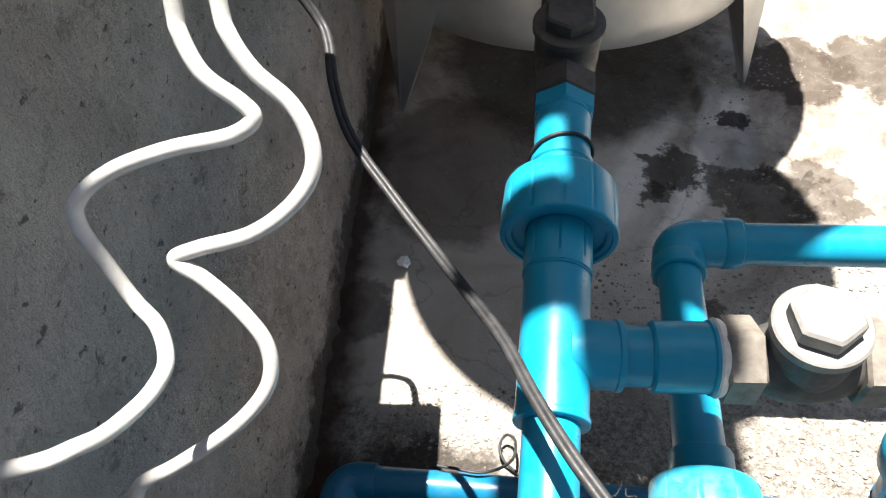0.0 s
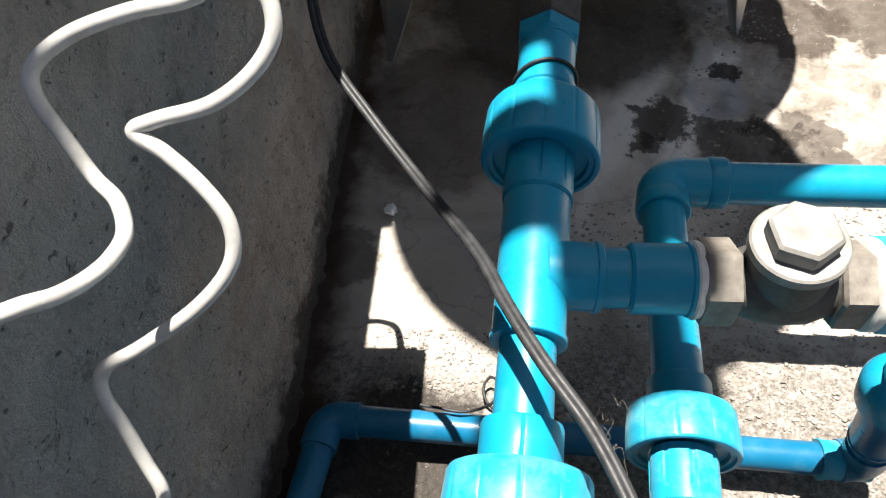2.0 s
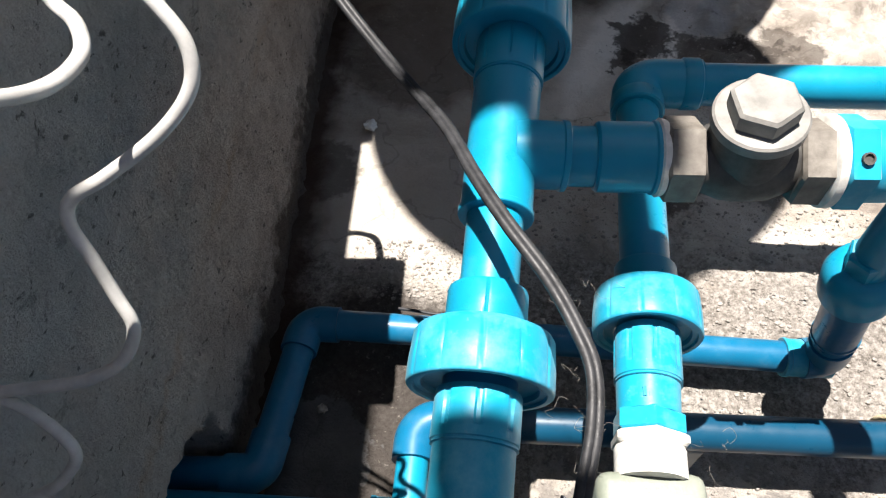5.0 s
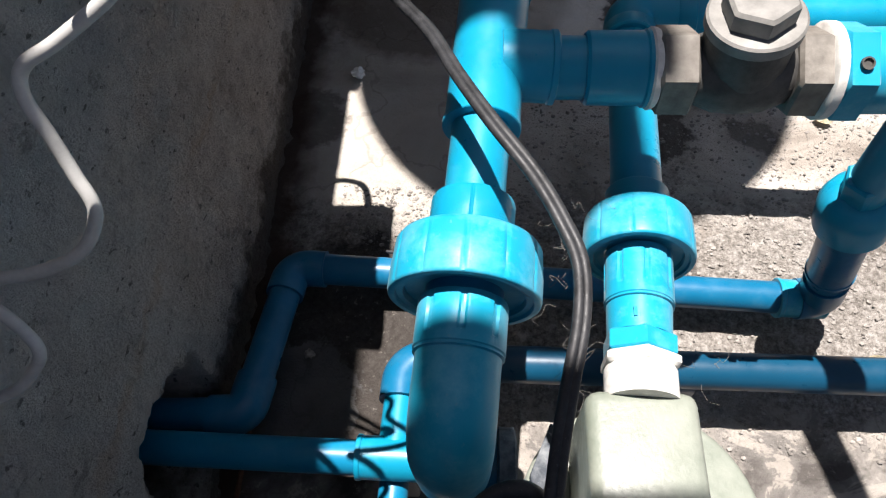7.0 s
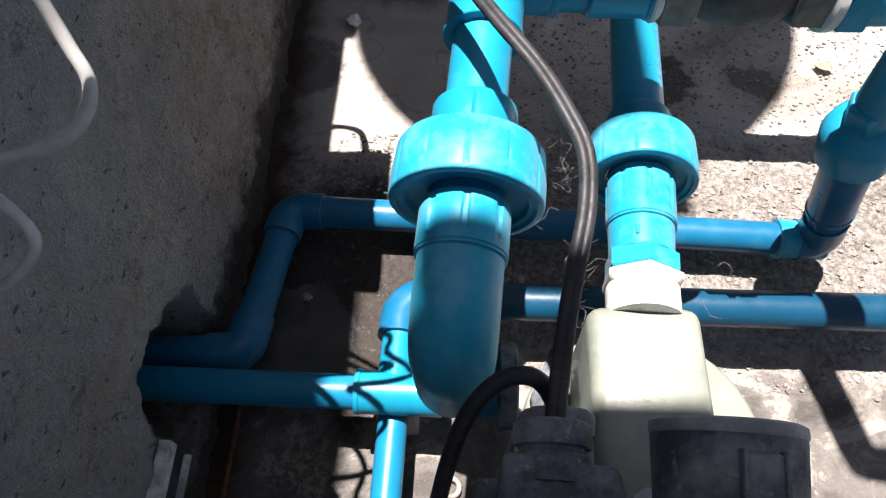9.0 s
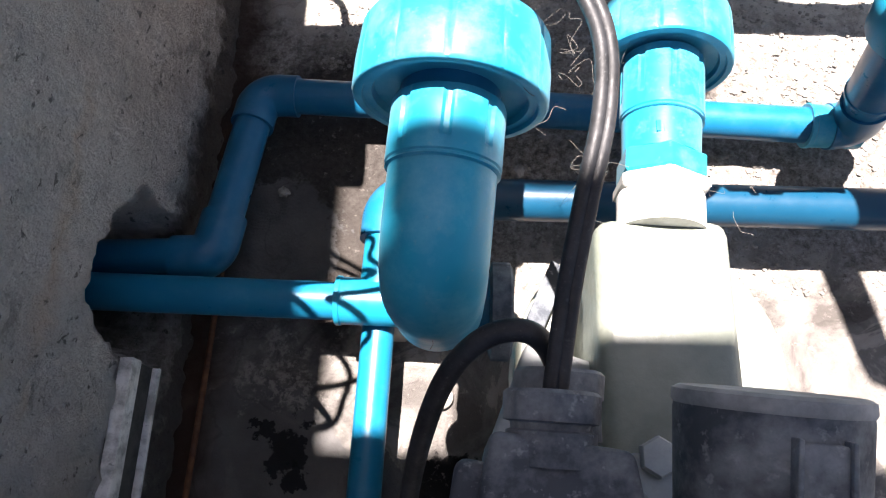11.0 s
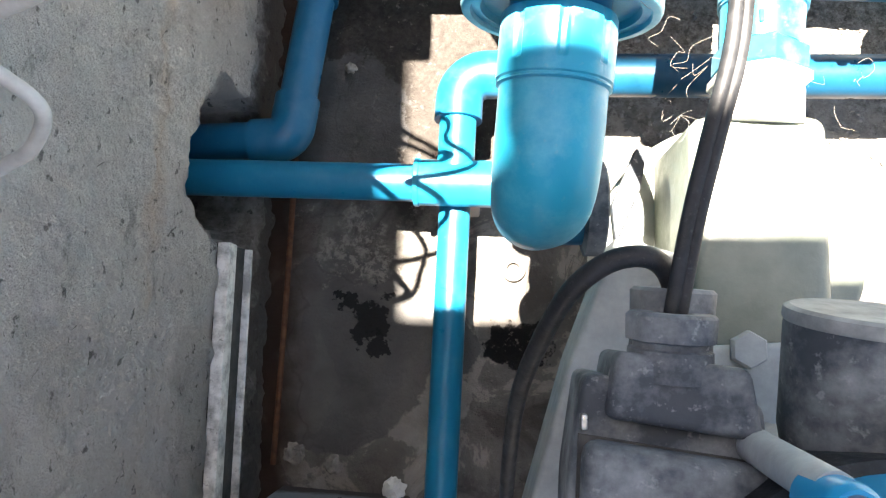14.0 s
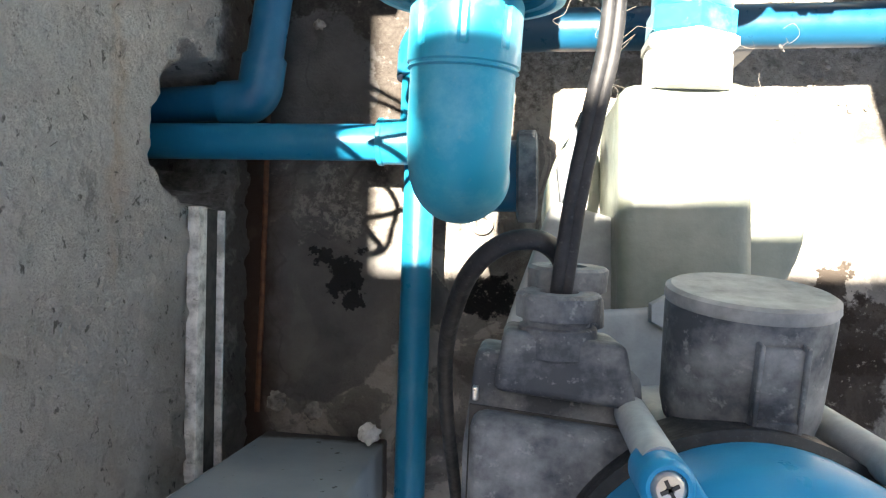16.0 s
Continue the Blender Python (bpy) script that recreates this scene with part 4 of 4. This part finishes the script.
        screw = lathe(bmesh.new(), (x, y, 0.712), (0, 0, 1), [(0, 0.0078), (0.0035, 0.0078), (0.006, 0.0055), (0.0065, 0.002), (0.0045, 0.0)], 24)
        bmesh.ops.translate(screw, verts=screw.verts, vec=-ob.location)
        part("screw", screw, SCREW_STEEL, fan, "cross-head zinc screw")
        slot = bmesh.new()
        for turn in (25, 115):
            box(slot, (-0.0042, -0.0008, 0), (0.0042, 0.0008, 0.0012), 0, Matrix.Translation(Vector((x, y, 0.7178)) - ob.location) @ Matrix.Rotation(radians(turn), 4, "Z"))
        part("cross_slot", slot, GRIME, fan, "dark cross-shaped slot")
    cap_way = Vector((0.05, 0.97, 0.20)).normalized()
    cap0 = Vector((0.300, -0.352, 0.588))
    cap = own(ob, "capacitor_cap", lathe(bmesh.new(), cap0, cap_way, [(0, 0.041), (0.010, 0.0435), (0.066, 0.0455), (0.073, 0.0445), (0.0765, 0.040), (0.0740, 0.037), (0.0740, 0)], 56), BLACK_PLASTIC, "dusty black capacitor cover")
    rim = lathe(bmesh.new(), cap0, cap_way, [(0.0685, 0.0455), (0.0705, 0.0465), (0.0755, 0.0460), (0.0772, 0.0430), (0.0765, 0.0400)], 56)
    bmesh.ops.translate(rim, verts=rim.verts, vec=-ob.location)
    part("rim", rim, PALE_RIM, cap, "pale rim")
    w, a, b = frame_of(cap_way)
    rib = bmesh.new()
    box(rib, (-0.011, 0.004, -0.004), (0.011, 0.058, 0.006), 0.002, Matrix.Translation(cap0 + b * 0.0435 + a * 0.004) @ Matrix((a, w, b)).transposed().to_4x4())
    bmesh.ops.translate(rib, verts=rib.verts, vec=-ob.location)
    part("rib", rib, BLACK_PLASTIC, cap)
    for k0, k1, s0, s1, h in ((-0.0125, -0.010, 0.002, 0.060, 0.0085), (0.010, 0.0125, 0.002, 0.060, 0.0085), (-0.010, 0.010, 0.002, 0.020, 0.0085)):
        ridge = box(bmesh.new(), (k0, s0, 0.0), (k1, s1, h), 0.0008, Matrix.Translation(cap0 + b * 0.0435 + a * 0.004) @ Matrix((a, w, b)).transposed().to_4x4())
        bmesh.ops.translate(ridge, verts=ridge.verts, vec=-ob.location)
        part("ridge", ridge, BLACK_PLASTIC, cap)
    jb = bmesh.new()
    prism(jb, [(0.150, -0.312), (0.244, -0.326), (0.246, -0.365), (0.240, -0.46), (0.140, -0.46), (0.142, -0.37)], 0.54, 0.606, 0.006)
    prism(jb, [(0.148, -0.345), (0.240, -0.356), (0.236, -0.455), (0.144, -0.455)], 0.604, 0.632, 0.009)
    own(ob, "junction_box", jb, BLACK_PLASTIC, "dusty black terminal box")
    own(ob, "lid_clip", box(bmesh.new(), (0.148, -0.342, 0.600), (0.1515, -0.334, 0.611), 0.001), SCREW_STEEL, "small bright metal clip")
    own(ob, "gland_seat", prism(bmesh.new(), [(0.166, -0.300), (0.234, -0.308), (0.240, -0.345), (0.160, -0.335)], 0.548, 0.618, 0.005), BLACK_PLASTIC)
    own(ob, "box_seam", prism(bmesh.new(), [(0.1465, -0.344), (0.2415, -0.3555), (0.2375, -0.4565), (0.1425, -0.4565)], 0.6075, 0.6105), GRIME)
    own(ob, "box_foot", prism(bmesh.new(), [(0.165, -0.34), (0.245, -0.35), (0.24, -0.45), (0.165, -0.45)], 0.37, 0.545, 0.004), MOTOR_GREY)
    gw = Vector((0.04, 1.0, 0.10)).normalized()
    for p in (Vector((0.196, -0.315, 0.598)), Vector((0.203, -0.300, 0.572))):
        own(ob, "cable_gland", lathe(bmesh.new(), p, gw, [(0, 0.0235), (0.016, 0.0225), (0.017, 0.0200), (0.020, 0.0205), (0.021, 0.0235), (0.034, 0.0240), (0.036, 0.0220), (0.036, 0.0115), (0.022, 0.0105)], 40, lambda t, i: 1.0 + (0.03 * math.cos(8 * t) if i >= 4 and i <= 6 else 0.0)), BLACK_PLASTIC)


make_pump()


# ---- cables and the white coiled tube ----
def twin_cable(name, points, r, gap, label):
    path = smooth_path(points, 8)
    bm = bmesh.new()
    for s in (-1, 1):
        q = []
        for i, p in enumerate(path):
            w = path[min(i + 1, len(path) - 1)] - path[max(i - 1, 0)]
            side = w.cross(Vector((0.2, -0.3, 1))).normalized()
            q.append(p + side * gap * s)
        tube(bm, q, r, 12)
    return tagged(mesh_object(name, bm, BLACK_CABLE), label, "cable")


twin_cable("power_cable", [(-0.226, 0.575, 0.86), (-0.165, 0.565, 0.765), (-0.125, 0.548, 0.708), (-0.109, 0.518, 0.693), (-0.095, 0.455, 0.678), (-0.069, 0.388, 0.658), (-0.020, 0.324, 0.633), (0.027, 0.263, 0.618), (0.066, 0.201, 0.625),
            (0.104, 0.133, 0.643), (0.131, 0.069, 0.655), (0.159, 0.015, 0.660), (0.191, -0.033, 0.656), (0.211, -0.073, 0.652), (0.222, -0.105, 0.648), (0.221, -0.145, 0.643), (0.212, -0.190, 0.632), (0.204, -0.235, 0.618), (0.196, -0.300, 0.600)], 0.0041, 0.0026,
           "black twin power cable hanging from wall to pump terminal box")
tagged(mesh_object("motor_lead", tube(bmesh.new(), smooth_path([(0.203, -0.285, 0.574), (0.200, -0.262, 0.590), (0.186, -0.250, 0.603), (0.165, -0.252, 0.600), (0.145, -0.268, 0.580), (0.130, -0.298, 0.540), (0.119, -0.337, 0.475), (0.114, -0.395, 0.405), (0.112, -0.482, 0.30), (0.110, -0.60, 0.16), (0.11, -0.70, 0.005)], 8), 0.0062, 14), BLACK_CABLE), "dull black rubber lead looping out of the terminal box", "cable")


def coil(name, points):
    return tagged(mesh_object(name, tube(bmesh.new(), smooth_path(points, 10), 0.0044, 18), WHITE_HOSE), "white plastic tube hanging in loose coils beside the wall", "tube", "coiled white tubes")


coil("coiled_tube", [(-0.33, 0.24, 0.984), (-0.27, 0.22, 1.00), (-0.18, 0.18, 1.08), (-0.10, 0.145, 1.11), (-0.06, 0.120, 1.08), (-0.059, 0.089, 1.016), (-0.057, 0.080, 1.003), (-0.047, 0.068, 0.988), (-0.029, 0.060, 0.977), (-0.023, 0.055, 0.970), (-0.036, 0.050, 0.963), (-0.068, 0.046, 0.958),
      (-0.100, 0.040, 0.949), (-0.121, 0.031, 0.937), (-0.123, 0.022, 0.925), (-0.113, 0.012, 0.905), (-0.100, 0.000, 0.886), (-0.083, -0.015, 0.884), (-0.072, -0.036, 0.884), (-0.074, -0.053, 0.884), (-0.079, -0.068, 0.888), (-0.083, -0.084, 0.898), (-0.089, -0.094, 0.906), (-0.099, -0.101, 0.908), (-0.119, -0.106, 0.906), (-0.165, -0.112, 0.895), (-0.226, -0.118, 0.875)])
coil("coiled_tube", [(-0.33, 0.27, 0.984), (-0.27, 0.25, 1.01), (-0.17, 0.20, 1.10), (-0.09, 0.155, 1.13), (-0.04, 0.120, 1.08), (-0.036, 0.089, 1.016), (-0.032, 0.079, 1.003), (-0.021, 0.069, 0.989), (-0.003, 0.059, 0.976), (0.006, 0.048, 0.961), (0.005, 0.038, 0.947), (-0.008, 0.028, 0.933),
      (-0.030, 0.020, 0.921), (-0.059, 0.015, 0.915), (-0.072, 0.011, 0.910), (-0.057, 0.005, 0.901), (-0.038, -0.006, 0.887), (-0.025, -0.018, 0.870), (-0.027, -0.032, 0.851), (-0.048, -0.047, 0.831), (-0.084, -0.062, 0.810), (-0.108, -0.070, 0.798),
      (-0.112, -0.080, 0.785), (-0.102, -0.093, 0.767), (-0.091, -0.108, 0.747), (-0.083, -0.122, 0.728), (-0.097, -0.137, 0.707), (-0.128, -0.146, 0.695), (-0.168, -0.150, 0.689), (-0.192, -0.153, 0.684), (-0.172, -0.158, 0.677), (-0.150, -0.170, 0.661),
      (-0.141, -0.182, 0.645), (-0.158, -0.196, 0.626), (-0.178, -0.203, 0.616), (-0.226, -0.22, 0.60)])


# ---- trunking on the wall, board and rubble at its foot ----
def make_trunking():
    ob = thing("cable_trunking", (WX, -0.3, 0.15), "grimy white plastic cable trunking fixed along the wall", "trunking")
    own(ob, "channel", box(bmesh.new(), (WX - 0.002, -0.53, 0.112), (WX + 0.006, -0.195, 0.186)), GRIME)
    for z, t in ((0.166, 0.024), (0.110, 0.006)):
        bm = box(bmesh.new(), (WX, -0.53, z), (WX + 0.015, -0.195, z + t), 0.0015)
        own(ob, "lip", bm, TRUNKING)
    own(ob, "upright_channel", box(bmesh.new(), (WX - 0.002, -0.595, 0.12), (WX + 0.004, -0.535, 0.75)), GRIME)
    for y in (-0.545, -0.600):
        own(ob, "lip", box(bmesh.new(), (WX, y, 0.112), (WX + 0.017, y + 0.012, 0.75), 0.002), TRUNKING)


make_trunking()


def make_board():
    bm = bmesh.new()
    prism(bm, [(-0.192, -0.510), (-0.012, -0.516), (-0.012, -0.60), (-0.192, -0.60)], -0.01, 0.30, 0.004)
    return tagged(mesh_object("painted_block", bm, BOARD), "pale blue-grey painted block with chipped edge by the wall", "block")


make_board()


def lump(name, centre, r, material, label, category, squash=0.7, seed=1):
    bm = bmesh.new()
    bmesh.ops.create_icosphere(bm, subdivisions=3, radius=1.0)
    for v in bm.verts:
        k = 1 + 0.45 * noise.fractal(v.co * 1.6 + Vector((seed, 0, 0)), 0.9, 2.0, 4)
        v.co = Vector((v.co.x * r * k, v.co.y * r * k, v.co.z * r * k * squash)) + Vector(centre)
    return tagged(mesh_object(name, bm, material), label, category)


lump("foam_scrap", (-0.028, -0.496, 0.050), 0.014, FOAM, "crumpled scrap of white foam stuck to the block", "foam scrap", 1.2, 4)


for place, size, seed in (((-0.118, 0.088, 0.002), 0.008, 2), ((0.225, 0.130, 0.002), 0.011, 12), ((0.245, 0.255, 0.002), 0.012, 15), ((-0.175, -0.465, 0.004), 0.014, 19), ((-0.12, -0.478, 0.003), 0.012, 23)):
    lump("mortar_crumb", place, size, STONE, "broken crumb of pale mortar on the floor", "rubble", 0.6, seed)["group"] = "mortar crumbs"
lump("white_lump", (-0.100, 0.712, 0.006), 0.013, FOAM, "small white lump lying on the pale concrete floor", "pebble", 0.7, 31)
tagged(mesh_object("loose_wire", tube(bmesh.new(), smooth_path([(0.005, 0.232, 0.092), (0.035, 0.226, 0.096), (0.072, 0.220, 0.098), (0.105, 0.232, 0.088), (0.128, 0.262, 0.060), (0.132, 0.300, 0.040), (0.118, 0.316, 0.030), (0.106, 0.302, 0.022), (0.112, 0.276, 0.016), (0.138, 0.255, 0.006)], 8), 0.0026, 10), BLACK_CABLE), "thin black wire looped loosely over the low pipe", "wire")
ring_path = [Vector((0.123 + 0.013 * math.cos(k * math.pi / 12), -0.204 + 0.013 * math.sin(k * math.pi / 12), 0.003)) for k in range(25)]
tagged(mesh_object("anchor_ring", tube(bmesh.new(), ring_path, 0.004, 10, False), STONE), "mortar-coated round anchor ring set in the floor", "anchor ring")


def make_grit():
    """Loose stones and crumbs over the rough part of the floor."""
    r = random.Random(11)
    bm = bmesh.new()
    shapes = []
    for s in range(5):
        sub = bmesh.new()
        bmesh.ops.create_icosphere(sub, subdivisions=1, radius=1.0)
        shapes.append([v.co * (1 + 0.5 * (r.random() - 0.5)) for v in sub.verts])
        tri = [[v.index for v in f.verts] for f in sub.faces]
        sub.free()
    verts, faces = [], []
    for k in range(15000):
        zone = r.random()
        if zone < 0.62:
            x, y = r.uniform(0.20, 1.15), r.uniform(-0.06, 0.75)
        elif zone < 0.70:
            x, y = r.uniform(-0.10, 0.25), r.uniform(0.30, 0.43)
        else:
            x, y = r.uniform(0.6, 1.3), r.uniform(0.7, 1.5)
        if x < -0.21:
            continue
        q = 0.0010 + 0.0042 * r.random() ** 5
        shape = r.choice(shapes)
        turn = Matrix.Rotation(r.uniform(0, 6.28), 3, "Z")
        base = len(verts)
        z = 0.006 * noise.fractal(Vector((x, y, 0)) * 5, 0.9, 2.1, 5) - 0.002
        for co in shape:
            p = turn @ co
            verts.append((x + p.x * q, y + p.y * q * 0.8, z + p.z * q * 0.5))
        faces += [[base + i for i in f] for f in tri]
    bm.free()
    me = bpy.data.meshes.new("grit")
    me.from_pydata(verts, [], faces)
    me.materials.append(STONE)
    return tagged(new("grit", me), "loose grit and crumbs on the rough floor", "grit", kind="stuff")


make_grit()
tagged(mesh_object("rusty_rod", tube(bmesh.new(), smooth_path([(-0.192, 0.05, 0.006), (-0.194, -0.12, 0.006), (-0.197, -0.30, 0.007), (-0.203, -0.48, 0.006)], 6), 0.0042, 10), RUST), "thin rusty steel rod lying along the wall foot", "rod")


def make_leaf(place, turn, size):
    bm = bmesh.new()
    rows = 9
    grid = []
    for i in range(rows):
        t = i / (rows - 1)
        half = 0.34 * math.sin(math.pi * min(1, t * 0.95 + 0.03)) ** 0.8
        row = []
        for j in (-1, -0.5, 0, 0.5, 1):
            row.append(bm.verts.new((j * half * size, (t - 0.5) * size, size * (0.10 * abs(j) + 0.05 * math.sin(5 * t + j)))))
        grid.append(row)
    for a, b in zip(grid, grid[1:]):
        for j in range(4):
            bm.faces.new((a[j], a[j + 1], b[j + 1], b[j]))
    sol = bmesh.ops.solidify(bm, geom=list(bm.faces), thickness=0.0006)
    ob = tagged(mesh_object("dry_leaf", bm, LEAF), "dry yellow-brown leaf lying on the gritty floor", "leaf", "fallen leaves")
    ob.matrix_world = pose(*place, 0, 0, turn)
    return ob


make_leaf((0.815, 0.597, 0.006), 70, 0.034)
make_leaf((0.775, 0.085, 0.008), 130, 0.055)


def make_web():
    """Dusty strands round the fittings."""
    r = random.Random(21)
    bm = bmesh.new()
    for c, n, s in (((0.262, 0.06, 0.43), 9, 0.035), ((0.245, -0.09, 0.43), 8, 0.03), ((0.208, -0.078, 0.56), 5, 0.018), ((0.150, -0.235, 0.50), 7, 0.02), ((0.38, -0.09, 0.42), 4, 0.02)):
        for k in range(n):
            p = Vector(c) + Vector((r.uniform(-s, s), r.uniform(-s, s), r.uniform(-s, s)))
            pts = [p]
            for j in range(4):
                p = p + Vector((r.uniform(-1, 1), r.uniform(-1, 1), r.uniform(-1, 0.6))) * s * 0.5
                pts.append(p)
            tube(bm, smooth_path(pts, 5), 0.00016, 4)
    return tagged(mesh_object("cobweb", bm, WEB), "dusty cobweb strands clinging round the fittings", "cobweb", kind="stuff")


make_web()
